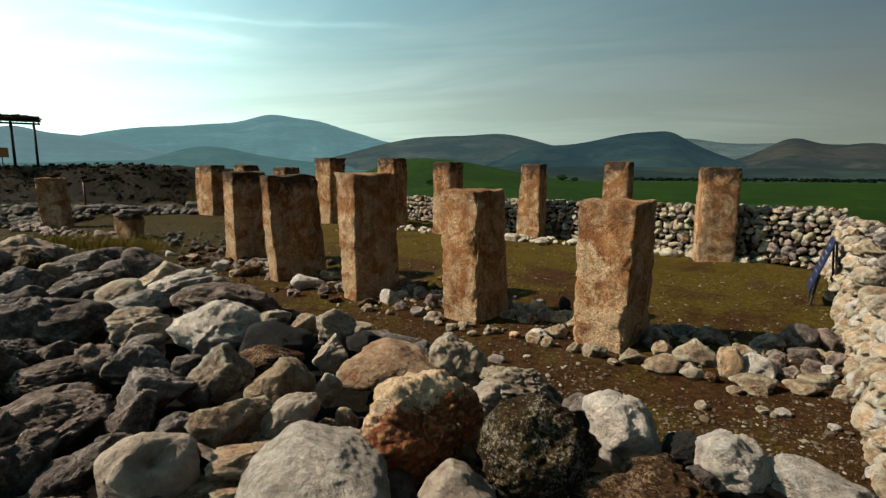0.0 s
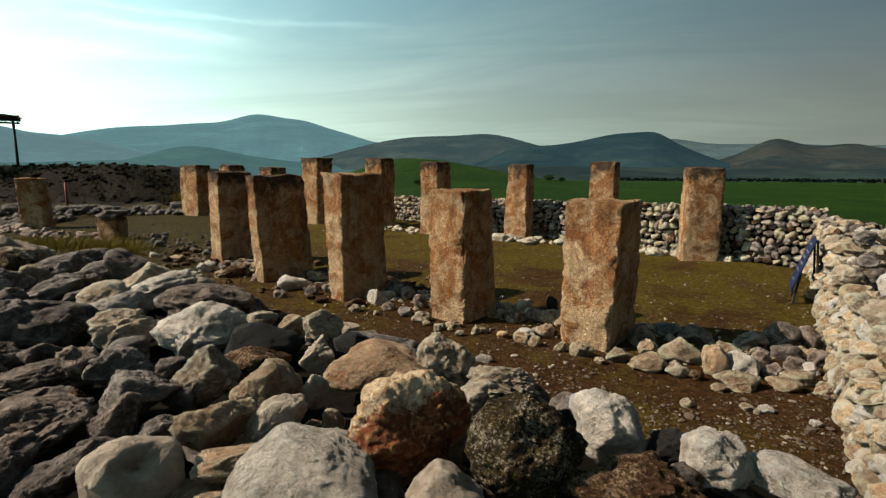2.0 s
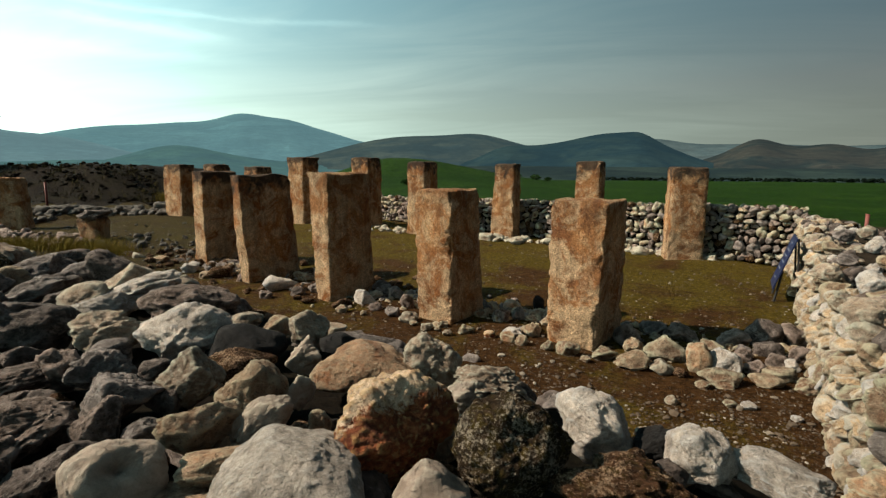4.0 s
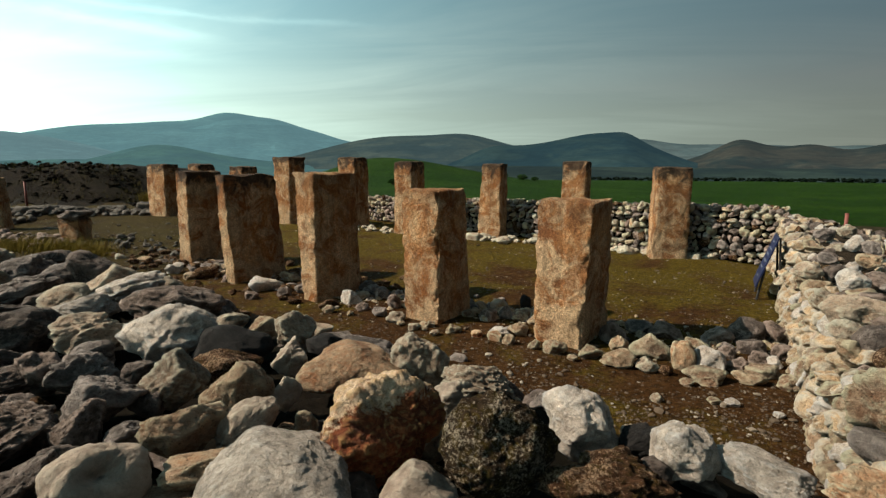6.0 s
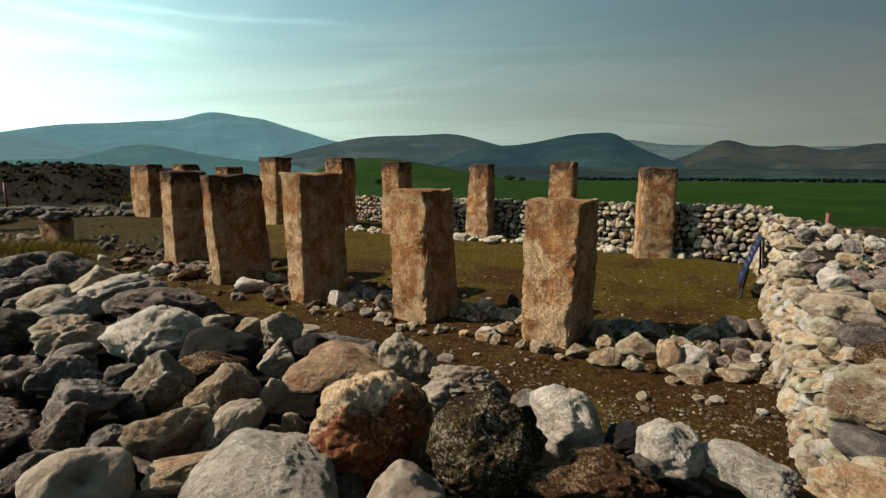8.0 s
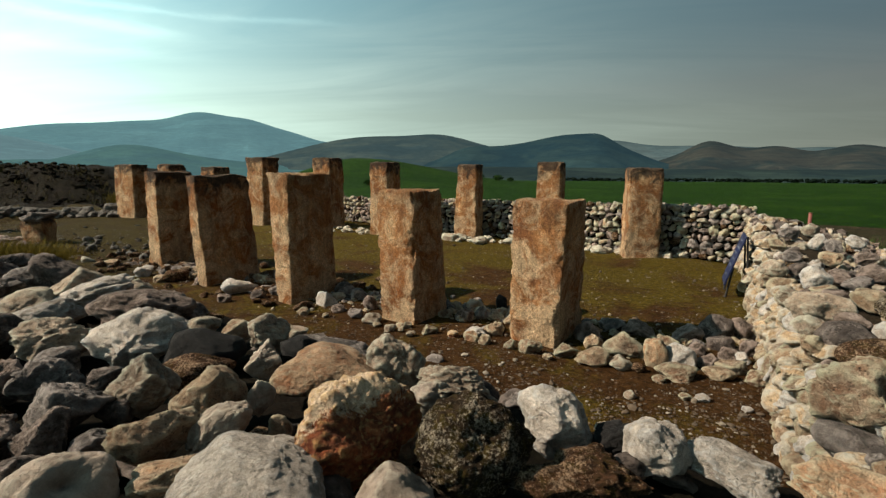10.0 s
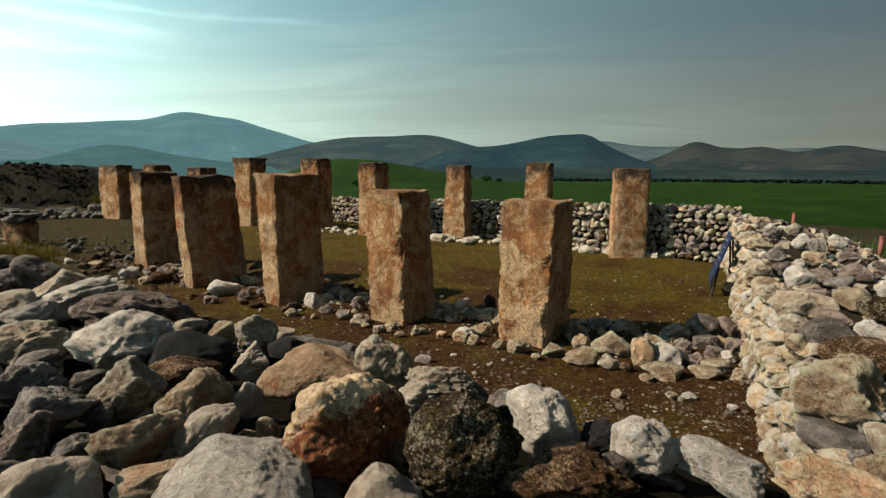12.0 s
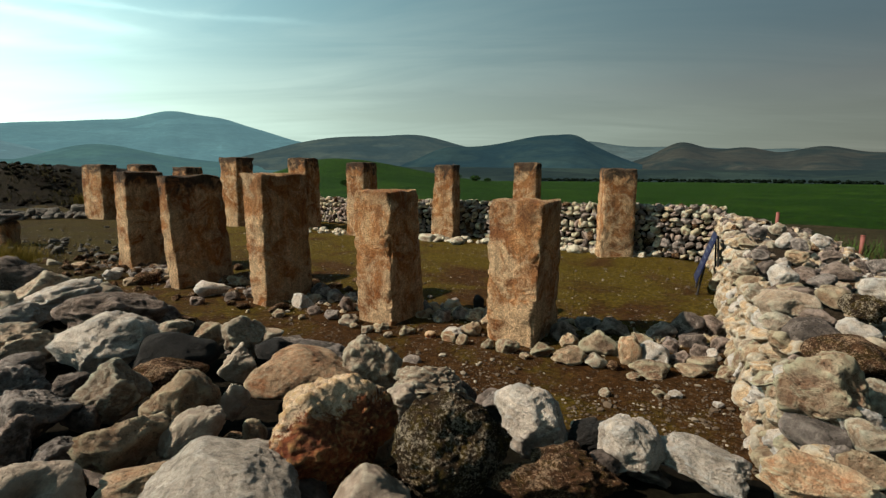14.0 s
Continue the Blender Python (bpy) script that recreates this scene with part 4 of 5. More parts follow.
rock(-1.89, 2.82, 0.53, 0.114, 0.082, 0.082, 34, 0, "dark", "block", 4525)
rock(-1.73, 3.50, 0.53, 0.130, 0.094, 0.090, 26, 0, "dark", "block", 4532)
rock(-2.34, 2.80, 0.54, 0.141, 0.101, 0.103, 40, -10, "mottled", "karst", 4539)
rock(-0.46, 2.74, 0.54, 0.083, 0.060, 0.102, 9, 0, "dark", "block", 4546)
rock(-1.56, 4.16, 0.54, 0.153, 0.110, 0.094, 21, 0, "dark", "block", 4553)
rock(0.63, 2.50, 0.52, 0.095, 0.069, 0.075, -14, 0, "dark", "block", 4560)
rock(1.33, 2.51, 0.52, 0.096, 0.069, 0.066, -28, 0, "dark", "block", 4567)
rock(1.67, 2.55, 0.50, 0.097, 0.070, 0.049, -33, 0, "gray", "block", 4574)
rock(-6.27, 12.10, 0.08, 0.216, 0.156, 0.181, 27, 0, "pale", "block", 4581)
rock(-5.81, 11.93, 0.05, 0.213, 0.153, 0.149, 26, 0, "tan", "block", 4588)
rock(-5.27, 11.70, 0.04, 0.251, 0.181, 0.130, 24, 0, "dark", "block", 4595)
rock(-6.87, 12.69, 0.05, 0.181, 0.130, 0.142, 28, 0, "gray", "block", 4602)
rock(-4.71, 11.06, 0.06, 0.238, 0.171, 0.151, 23, 0, "white", "round", 4609)
rock(-7.14, 7.92, 0.66, 0.472, 0.340, 0.275, 42, 0, "gray", "round", 4616)
rock(-4.74, 5.12, 0.65, 0.372, 0.268, 0.259, 43, 0, "gray", "block", 4623)
# darker kinds here too, in place of the shade on these rocks
rock(-3.54, 3.71, 0.62, 0.274, 0.197, 0.211, 44, 0, "mottled", "karst", 4630)
rock(-2.73, 2.81, 0.61, 0.231, 0.166, 0.193, 44, 0, "mottled", "block", 4637)
rock(-2.23, 2.26, 0.59, 0.216, 0.155, 0.169, 45, 0, "mottled", "round", 4644)
rock(-1.90, 2.23, 0.52, 0.215, 0.148, 0.071, 40, 0, "mottled", "slab", 4651)
rock(-1.52, 2.21, 0.52, 0.213, 0.138, 0.071, 35, 0, "dark", "block", 4658)
rock(-4.37, 5.95, 0.55, 0.258, 0.186, 0.116, 36, 0, "dark", "slab", 4665)
rock(-2.02, 3.94, 0.55, 0.126, 0.091, 0.114, 27, 0, "dark", "block", 4672)
rock(-2.58, 3.52, 0.53, 0.122, 0.088, 0.081, 36, 0, "dark", "block", 4679)
rock(0.60, 5.56, 0.01, 0.123, 0.088, 0.085, -6, 0, "gray", "block", 4686)
rock(0.96, 3.40, 0.50, 0.093, 0.067, 0.061, -16, 0, "gray", "block", 4693)
# set in the side wall and on it
rock(4.52, 5.50, 0.98, 0.169, 0.102, 0.107, -39, -2, "pale", "karst", 4700, WALL_KIND)
rock(4.75, 5.39, 0.98, 0.105, 0.063, 0.106, -41, 0, "dark", "block", 4707, WALL_KIND)
rock(5.67, 6.85, 1.07, 0.114, 0.068, 0.092, -40, 0, "tan", "block", 4714, WALL_KIND)
rock(6.79, 6.73, 1.09, 0.132, 0.079, 0.102, -45, 10, "white", "block", 4721, WALL_KIND)
rock(6.25, 6.79, 1.10, 0.123, 0.074, 0.123, -43, 0, "white", "block", 4728, WALL_KIND)
rock(4.57, 4.94, 0.97, 0.155, 0.093, 0.128, -43, 12, "white", "block", 4735, WALL_KIND)
rock(3.71, 3.93, 0.93, 0.270, 0.162, 0.156, -43, 6, "pale", "round", 4742, WALL_KIND)
rock(3.82, 4.35, 0.92, 0.147, 0.088, 0.106, -41, 10, "pale", "karst", 4749, WALL_KIND)
rock(4.87, 4.75, 0.95, 0.138, 0.083, 0.095, -46, 6, "gray", "block", 4756, WALL_KIND)
rock(5.40, 5.05, 0.98, 0.195, 0.117, 0.109, -47, 4, "mottled", "block", 4763, WALL_KIND)
rock(4.47, 4.21, 0.93, 0.158, 0.095, 0.105, -47, 10, "tan", "block", 4770, WALL_KIND)
rock(4.36, 3.81, 0.92, 0.186, 0.112, 0.120, -49, 4, "mossy", "round", 4777, WALL_KIND)
rock(4.99, 4.24, 0.96, 0.161, 0.097, 0.141, -50, -8, "white", "round", 4784, WALL_KIND)
rock(4.97, 5.02, 0.96, 0.179, 0.107, 0.092, -45, 8, "mottled", "block", 4791, WALL_KIND)
rock(3.33, 3.55, 0.89, 0.169, 0.102, 0.121, -43, 8, "pale", "block", 4798, WALL_KIND)
rock(3.44, 3.33, 0.88, 0.233, 0.140, 0.124, -46, 8, "dark", "smooth", 4805, WALL_KIND)
rock(3.83, 3.36, 0.88, 0.151, 0.091, 0.107, -49, 2, "white", "round", 4812, WALL_KIND)
rock(3.34, 2.97, 0.87, 0.280, 0.168, 0.124, -48, -2, "brown", "smooth", 4819, WALL_KIND)
rock(2.57, 2.39, 0.90, 0.243, 0.146, 0.245, -47, 14, "rosy", "karst", 4826, WALL_KIND)
rock(2.65, 2.25, 0.80, 0.114, 0.068, 0.078, -50, 0, "white", "block", 4833, WALL_KIND)
rock(2.92, 2.40, 0.83, 0.081, 0.048, 0.105, -51, 0, "pale", "karst", 4840, WALL_KIND)
rock(2.50, 2.06, 0.80, 0.105, 0.063, 0.088, -51, -4, "pale", "block", 4847, WALL_KIND)
rock(1.97, 1.82, 0.78, 0.226, 0.135, 0.091, -47, 2, "rusty", "block", 4854, WALL_KIND)
rock(2.24, 1.84, 0.79, 0.116, 0.070, 0.089, -51, 0, "tan", "round", 4861, WALL_KIND)
rock(3.63, 3.00, 0.86, 0.125, 0.075, 0.098, -50, 0, "pale", "block", 4868, WALL_KIND)
rock(3.83, 3.77, 0.88, 0.171, 0.103, 0.081, -45, 0, "mottled", "block", 4875, WALL_KIND)
rock(5.57, 5.83, 1.02, 0.137, 0.082, 0.097, -44, 0, "tan", "block", 4882, WALL_KIND)
rock(4.34, 4.40, 0.91, 0.151, 0.091, 0.081, -45, 6, "mottled", "block", 4889, WALL_KIND)
rock(6.44, 7.57, 1.13, 0.145, 0.087, 0.101, -40, 0, "gray", "block", 4896, WALL_KIND)
rock(6.90, 7.68, 1.16, 0.138, 0.083, 0.115, -42, 0, "pale", "block", 4903, WALL_KIND)
rock(6.27, 6.55, 1.07, 0.119, 0.071, 0.099, -44, 0, "gray", "block", 4910, WALL_KIND)
rock(5.28, 6.11, 1.01, 0.110, 0.066, 0.083, -41, 0, "gray", "block", 4917, WALL_KIND)
rock(5.99, 5.76, 1.02, 0.129, 0.077, 0.088, -46, 0, "mottled", "block", 4924, WALL_KIND)
rock(6.14, 5.22, 1.00, 0.155, 0.093, 0.098, -50, 0, "gray", "block", 4931, WALL_KIND)
rock(4.39, 4.63, 0.92, 0.128, 0.077, 0.070, -44, 0, "tan", "block", 4938, WALL_KIND)
rock(4.80, 5.78, 0.59, 0.192, 0.176, 0.192, -40, 0, "white", "karst", 4945, WALL_KIND)
rock(3.88, 4.41, 0.55, 0.116, 0.128, 0.155, -41, -6, "smooth", "peak", 4952, WALL_KIND)
rock(3.29, 3.46, 0.78, 0.123, 0.135, 0.119, -44, 0, "tan", "karst", 4959, WALL_KIND)
rock(3.61, 4.06, 0.45, 0.108, 0.119, 0.164, -42, 4, "rosy", "karst", 4966, WALL_KIND)
rock(3.21, 3.47, 0.43, 0.084, 0.093, 0.138, -43, 6, "cream", "block", 4973, WALL_KIND)
rock(3.35, 3.77, 0.18, 0.097, 0.106, 0.077, -42, 0, "white", "block", 4980, WALL_KIND)
rock(3.16, 3.48, 0.19, 0.108, 0.119, 0.153, -42, 8, "cream", "karst", 4987, WALL_KIND)
rock(2.91, 3.03, 0.40, 0.098, 0.108, 0.138, -44, -8, "tan", "peak", 4994, WALL_KIND)
rock(3.59, 4.18, 0.07, 0.096, 0.105, 0.106, -41, 0, "rusty", "block", 5001, WALL_KIND)
rock(2.53, 2.37, 0.64, 0.189, 0.176, 0.107, -47, 4, "gray", "smooth", 5008, WALL_KIND)
rock(3.02, 3.34, 0.03, 0.091, 0.100, 0.130, -42, 6, "white", "karst", 5015, WALL_KIND)
rock(2.87, 3.04, 0.22, 0.099, 0.109, 0.087, -43, 0, "tan", "karst", 5022, WALL_KIND)
rock(4.43, 5.32, 0.36, 0.132, 0.145, 0.185, -40, 2, "tan", "block", 5029, WALL_KIND)
rock(3.87, 4.55, 0.19, 0.115, 0.126, 0.138, -40, 0, "rosy", "block", 5036, WALL_KIND)
rock(4.12, 5.00, 0.01, 0.075, 0.083, 0.126, -40, 0, "tan", "block", 5043, WALL_KIND)
rock(2.67, 2.76, 0.16, 0.102, 0.112, 0.080, -44, 0, "white", "block", 5050, WALL_KIND)
rock(2.90, 2.93, 0.61, 0.084, 0.092, 0.114, -45, 0, "cream", "block", 5057, WALL_KIND)
rock(3.01, 3.04, 0.74, 0.086, 0.095, 0.086, -45, 0, "tan", "karst", 5064, WALL_KIND)
rock(4.98, 6.17, 0.28, 0.107, 0.117, 0.152, -39, 0, "rusty", "block", 5078, WALL_KIND)
rock(2.66, 2.66, 0.37, 0.091, 0.101, 0.077, -45, 0, "white", "karst", 5085, WALL_KIND)

dry_wall("wall_east", "dry-stone wall of pale limestone with a broad rubble top", (1.88, 1.74, 0), (7.62, 10.32, 0), 1.8, 0.72, 1.14, LIB_NEAR, 0.19, 31, 1, 0.42, ["pale", "cream", "tan", "mottled", "brown", "gray", "tan", "mottled", "dark", "white", "white", "cream", "dark"],
         ["cream", "rosy", "cream", "tan", "pale", "white", "cream"], 0.16, WALL_EARTH)
dry_wall("wall_north", "low dry-stone wall of grey and white field stones", (7.75, 10.35, 0), (-1.6, 19.9, 0), 1.0, 1.28, 0.86, LIB_FAR, 0.15, 32, 1, 0.1, ["gray", "rosy", "mottled", "tan", "dark", "brown", "mottled", "rusty", "rosy", "dark", "gray", "pale"])

# smaller stones that fill the gaps of the bank
def bank_fill():
    rng = np.random.default_rng(77)
    n = 0
    while n < 110:
        x, y = rng.uniform(-9.5, 3.2), rng.uniform(0.9, 12.5)
        if bank_edge(x, y) < -0.35 or rng.uniform() > 1.6 / (0.6 + 0.25 * math.hypot(x, y)) or abs(math.atan2(x, y)) > 1.0:
            continue
        k = rng.uniform(0.07, 0.19)
        c = Vector((x, y, float(bank_at(x, y)) + 0.12 * k + 0.01))
        # mostly dark tints, so the gaps between the rocks look shaded
        ob = stone(None, LIB_NEAR, rng, c, (k * rng.uniform(0.8, 1.3), k, k * rng.uniform(0.5, 0.9)), rng.uniform(-0.5, 0.5, 3) + np.array([0, 0, rng.uniform(0, 6)]), ["dark", "dark", "dark", "brown", "gray", "tan"], "rock")
        tagged(ob, "small grey stone wedged in the rubble bank", "rock", "rocks on the bank")
        n += 1


bank_fill()


# ---- stones along the pillar rows ----
def row_stones(a, b, count, spread, lo, hi, seed, lib, label, tints):
    rng = np.random.default_rng(seed)
    a, b = Vector(a), Vector(b)
    side = Vector((b.y - a.y, a.x - b.x, 0)).normalized()
    for _ in range(count):
        c = a + (b - a) * rng.uniform(0, 1) + side * rng.normal(0, spread)
        k = lo + (hi - lo) * rng.uniform() ** 2.2
        c.z = float(level_at(c.x, c.y)) + 0.3 * k
        ob = stone(None, lib, rng, c, (k * rng.uniform(0.8, 1.4), k * rng.uniform(0.7, 1.1), k * rng.uniform(0.5, 0.85)), (rng.uniform(-0.3, 0.3), rng.uniform(-0.3, 0.3), rng.uniform(0, 6.28)), tints, "stone")
        tagged(ob, label, "stone", "stones along the pillar row")


row_stones((4.6, 5.75, 0), (2.5, 6.3, 0), 36, 0.32, 0.025, 0.09, 41, LIB_NEAR, "small loose field stone beside the pillar row", ["brown", "tan", "rusty", "gray", "dark", "pale"])
row_stones((2.6, 6.5, 0), (-5.0, 11.6, 0), 56, 0.30, 0.03, 0.13, 42, LIB_NEAR, "loose field stone beside the pillar row", ["gray", "pale", "tan", "rusty", "white", "dark", "brown"])

row_stones((2.65, 6.45, 0), (-0.7, 8.65, 0), 80, 0.15, 0.05, 0.14, 61, LIB_NEAR, "rounded field stone in the line between pillars", ["gray", "pale", "tan", "gray", "cream", "dark"])
row_stones((-0.9, 8.8, 0), (-4.4, 11.5, 0), 60, 0.20, 0.05, 0.15, 62, LIB_NEAR, "rounded field stone in the line between pillars", ["gray", "brown", "tan", "dark", "pale"])


def kerb_line(name, label, a, b, count, spread, lo, hi, seed, mat, heap=0.0):
    """A far line of small kerb stones, too many to count."""
    rng = np.random.default_rng(seed)
    a, b = Vector(a), Vector(b)
    side = Vector((b.y - a.y, a.x - b.x, 0)).normalized()
    verts, faces, n = [], [], 0
    for _ in range(count):
        c = a + (b - a) * rng.uniform(0, 1) + side * rng.normal(0, spread)
        k = lo + (hi - lo) * rng.uniform() ** 2
        v, f = LIB_FAR[int(rng.integers(len(LIB_FAR)))]
        q = v * k * np.array([rng.uniform(0.8, 1.4), rng.uniform(0.7, 1.1), rng.uniform(0.5, 0.85)])
        an = rng.uniform(0, 6.28)
        q = q @ np.array([[math.cos(an), math.sin(an), 0], [-math.sin(an), math.cos(an), 0], [0, 0, 1]])
        verts.append(q + np.array([c.x, c.y, float(level_at(c.x, c.y)) + 0.3 * k + heap * rng.uniform(0.2, 1.0)]))
        faces.append(np.array(f) + n)
        n += len(v)
    ob = link(name, np.vstack(verts), np.vstack(faces).tolist(), mat)
    tagged(ob, label, "stones", kind="stuff")


kerb_line("kerb_stones", "pale kerb stones along the far pillar row", (7.0, 11.2, 0), (-3.6, 18.6, 0), 130, 0.18, 0.07, 0.2, 43, ROCK["pale"])
kerb_line("loose_stones", "small grey stones among the pillar feet", (2.7, 6.4, 0), (-4.6, 11.5, 0), 190, 0.26, 0.03, 0.10, 54, ROCK["gray"])
kerb_line("loose_stones", "loose grey stones on the bare earth", (-5.0, 11.6, 0), (-9.5, 16.0, 0), 60, 0.6, 0.04, 0.15, 44, ROCK["rubble"])
kerb_line("loose_stones", "small pale stones strewn round the pillar feet", (4.2, 5.5, 0), (-1.6, 8.7, 0), 240, 0.33, 0.015, 0.07, 53, ROCK["tan"])
kerb_line("loose_stones", "small brown stones strewn along the pillar row", (-0.6, 8.4, 0), (-6.5, 12.8, 0), 170, 0.5, 0.02, 0.14, 52, ROCK["brown"])
kerb_line("rubble_line", "collapsed line of low grey rubble", (-9.6, 22.6, 0), (-18.5, 20.4, 0), 330, 0.34, 0.10, 0.26, 46, ROCK["rubble"])
kerb_line("rubble_line", "collapsed line of low dark rubble", (-10.0, 22.5, 0), (-18.5, 20.6, 0), 120, 0.22, 0.12, 0.36, 47, ROCK["rubble"], 0.22)
kerb_line("rubble_line", "heap of low grey rubble", (-13.2, 18.4, 0), (-18.5, 18.6, 0), 200, 0.5, 0.08, 0.26, 48, ROCK["rubble"], 0.06)
kerb_line("loose_stones", "scattered grey stones on bare earth", (-5.5, 13.5, 0), (-12.5, 16.5, 0), 110, 1.6, 0.02, 0.07, 49, ROCK["rubble"])
kerb_line("kerb_stones", "pale kerb stones in a short line", (-8.8, 14.2, 0), (-14.0, 17.3, 0), 70, 0.25, 0.07, 0.20, 45, ROCK["mottled"])


def row_stone(x, y, z, sx, sy, sz, yaw, kind, seed):
    v, f = stone_shape(4, seed, ("block", "round")[seed % 2])
    ob = link("stone", v * np.array([sx, sy, sz * 1.2]), f, ROCK[kind])
    ob.matrix_world = pose(x, y, z, 0, 0, yaw)
    tagged(ob, ROW_KIND.get(kind, "grey field stone lying beside the pillar row"), "stone", "stones along the pillar row")


ROW_KIND = {"mottled": "mottled brownish field stone lying beside the pillar row", "rosy": "pinkish brown field stone lying beside the pillar row", "white": "white field stone lying beside the pillar row", "pale": "pale field stone lying beside the pillar row",
            "tan": "tan field stone lying beside the pillar row", "black": "black basalt block lying beside the pillar row",
            "dark": "dark field stone lying beside the pillar row", "rusty": "upright rust-brown stone beside the pillar row",
            "red": "reddish field stone lying beside the pillar row", "brown": "brown field stone lying beside the pillar row"}
row_stone(-0.83, 8.05, 0.13, 0.170, 0.135, 0.128, 6, "white", 300)
row_stone(-0.16, 7.68, 0.12, 0.110, 0.087, 0.129, 1, "mottled", 301)
row_stone(-0.36, 7.34, 0.08, 0.112, 0.089, 0.069, 3, "gray", 302)
row_stone(0.91, 7.20, 0.08, 0.105, 0.083, 0.068, -7, "rosy", 303)
row_stone(1.15, 7.01, 0.09, 0.133, 0.105, 0.093, -9, "mottled", 304)
row_stone(1.41, 7.09, 0.09, 0.098, 0.078, 0.102, -11, "gray", 305)
row_stone(1.79, 7.50, 0.12, 0.085, 0.067, 0.137, -13, "black", 306)
row_stone(1.43, 6.38, 0.08, 0.134, 0.106, 0.093, -13, "tan", 307)
row_stone(1.10, 6.18, 0.06, 0.092, 0.072, 0.066, -10, "rusty", 308)
row_stone(1.25, 6.05, 0.06, 0.080, 0.063, 0.071, -12, "tan", 309)
row_stone(0.62, 6.51, 0.06, 0.112, 0.089, 0.062, -5, "rosy", 310)
row_stone(-0.13, 7.04, 0.08, 0.138, 0.109, 0.080, 1, "pale", 311)
row_stone(0.33, 6.77, 0.06, 0.075, 0.059, 0.051, -3, "rosy", 312)
row_stone(0.90, 6.33, 0.05, 0.077, 0.061, 0.055, -8, "red", 313)
row_stone(1.73, 5.73, 0.06, 0.145, 0.114, 0.086, -17, "rosy", 314)
row_stone(1.52, 5.88, 0.05, 0.079, 0.062, 0.058, -15, "rosy", 315)
row_stone(2.56, 6.09, 0.09, 0.164, 0.129, 0.131, -23, "mottled", 316)
row_stone(2.52, 5.80, 0.07, 0.114, 0.090, 0.090, -23, "tan", 317)
row_stone(2.80, 5.56, 0.10, 0.241, 0.190, 0.154, -27, "rosy", 318)
row_stone(2.32, 5.36, 0.06, 0.192, 0.152, 0.095, -23, "tan", 319)
row_stone(2.57, 5.18, 0.04, 0.136, 0.107, 0.072, -26, "pale", 320)
row_stone(2.98, 5.20, 0.10, 0.134, 0.106, 0.171, -30, "rusty", 321)
row_stone(3.36, 5.62, 0.07, 0.140, 0.111, 0.099, -31, "rosy", 322)
row_stone(3.25, 5.17, 0.08, 0.174, 0.137, 0.134, -32, "white", 323)
row_stone(2.10, 5.57, 0.06, 0.144, 0.114, 0.080, -21, "rosy", 324)
row_stone(4.21, 6.02, 0.11, 0.249, 0.197, 0.165, -35, "dark", 325)
row_stone(4.51, 5.91, 0.10, 0.170, 0.134, 0.153, -37, "mottled", 326)
row_stone(3.99, 5.56, 0.07, 0.158, 0.125, 0.103, -36, "dark", 327)
row_stone(4.20, 5.31, 0.07, 0.127, 0.100, 0.109, -38, "mottled", 328)
row_stone(3.96, 5.12, 0.04, 0.083, 0.066, 0.074, -38, "white", 329)
row_stone(3.53, 5.08, 0.05, 0.128, 0.101, 0.083, -35, "mottled", 330)
row_stone(3.68, 4.92, 0.04, 0.175, 0.138, 0.070, -37, "rosy", 331)
row_stone(3.71, 4.58, 0.05, 0.102, 0.081, 0.085, -39, "rosy", 332)
row_stone(3.45, 4.79, 0.03, 0.169, 0.133, 0.057, -36, "tan", 333)
row_stone(3.02, 4.86, 0.04, 0.219, 0.173, 0.077, -32, "rosy", 334)
row_stone(2.32, 4.44, 0.02, 0.062, 0.049, 0.037, -28, "pale", 335)
row_stone(2.81, 4.33, 0.02, 0.068, 0.054, 0.035, -33, "rosy", 336)
row_stone(2.94, 4.28, 0.02, 0.069, 0.054, 0.040, -35, "white", 337)
row_stone(3.20, 4.02, 0.02, 0.050, 0.039, 0.030, -39, "white", 338)
row_stone(3.29, 6.20, 0.08, 0.209, 0.165, 0.106, -28, "mottled", 339)
row_stone(3.79, 5.90, 0.08, 0.191, 0.151, 0.106, -33, "mottled", 340)
row_stone(3.03, 6.41, 0.07, 0.175, 0.138, 0.087, -25, "gray", 341)
row_stone(-2.36, 8.97, 0.15, 0.295, 0.233, 0.146, 15, "white", 342)
row_stone(-1.97, 8.55, 0.11, 0.125, 0.099, 0.090, 13, "dark", 343)
row_stone(-1.70, 8.76, 0.12, 0.150, 0.118, 0.099, 11, "gray", 344)
row_stone(-4.53, 10.50, 0.16, 0.171, 0.135, 0.105, 23, "white", 345)
row_stone(-3.78, 10.01, 0.16, 0.240, 0.190, 0.118, 21, "brown", 346)
row_stone(-3.99, 9.93, 0.13, 0.134, 0.105, 0.079, 22, "tan", 347)
row_stone(-2.44, 8.37, 0.10, 0.110, 0.087, 0.073, 16, "mottled", 348)
row_stone(-0.62, 8.75, 0.13, 0.162, 0.128, 0.106, 4, "dark", 349)
row_stone(-0.36, 8.30, 0.12, 0.126, 0.099, 0.100, 2, "gray", 350)
row_stone(-1.12, 7.57, 0.08, 0.097, 0.077, 0.057, 8, "rosy", 351)
row_stone(-3.21, 9.61, 0.13, 0.127, 0.100, 0.084, 18, "mottled", 352)
row_stone(0.37, 6.45, 0.05, 0.061, 0.048, 0.037, -3, "pale", 353)
row_stone(1.86, 5.50, 0.03, 0.061, 0.048, 0.033, -19, "rosy", 354)
row_stone(-0.63, 7.65, 0.08, 0.110, 0.087, 0.065, 5, "mottled", 355)
row_stone(0.12, 6.70, 0.06, 0.086, 0.068, 0.051, -1, "pale", 356)
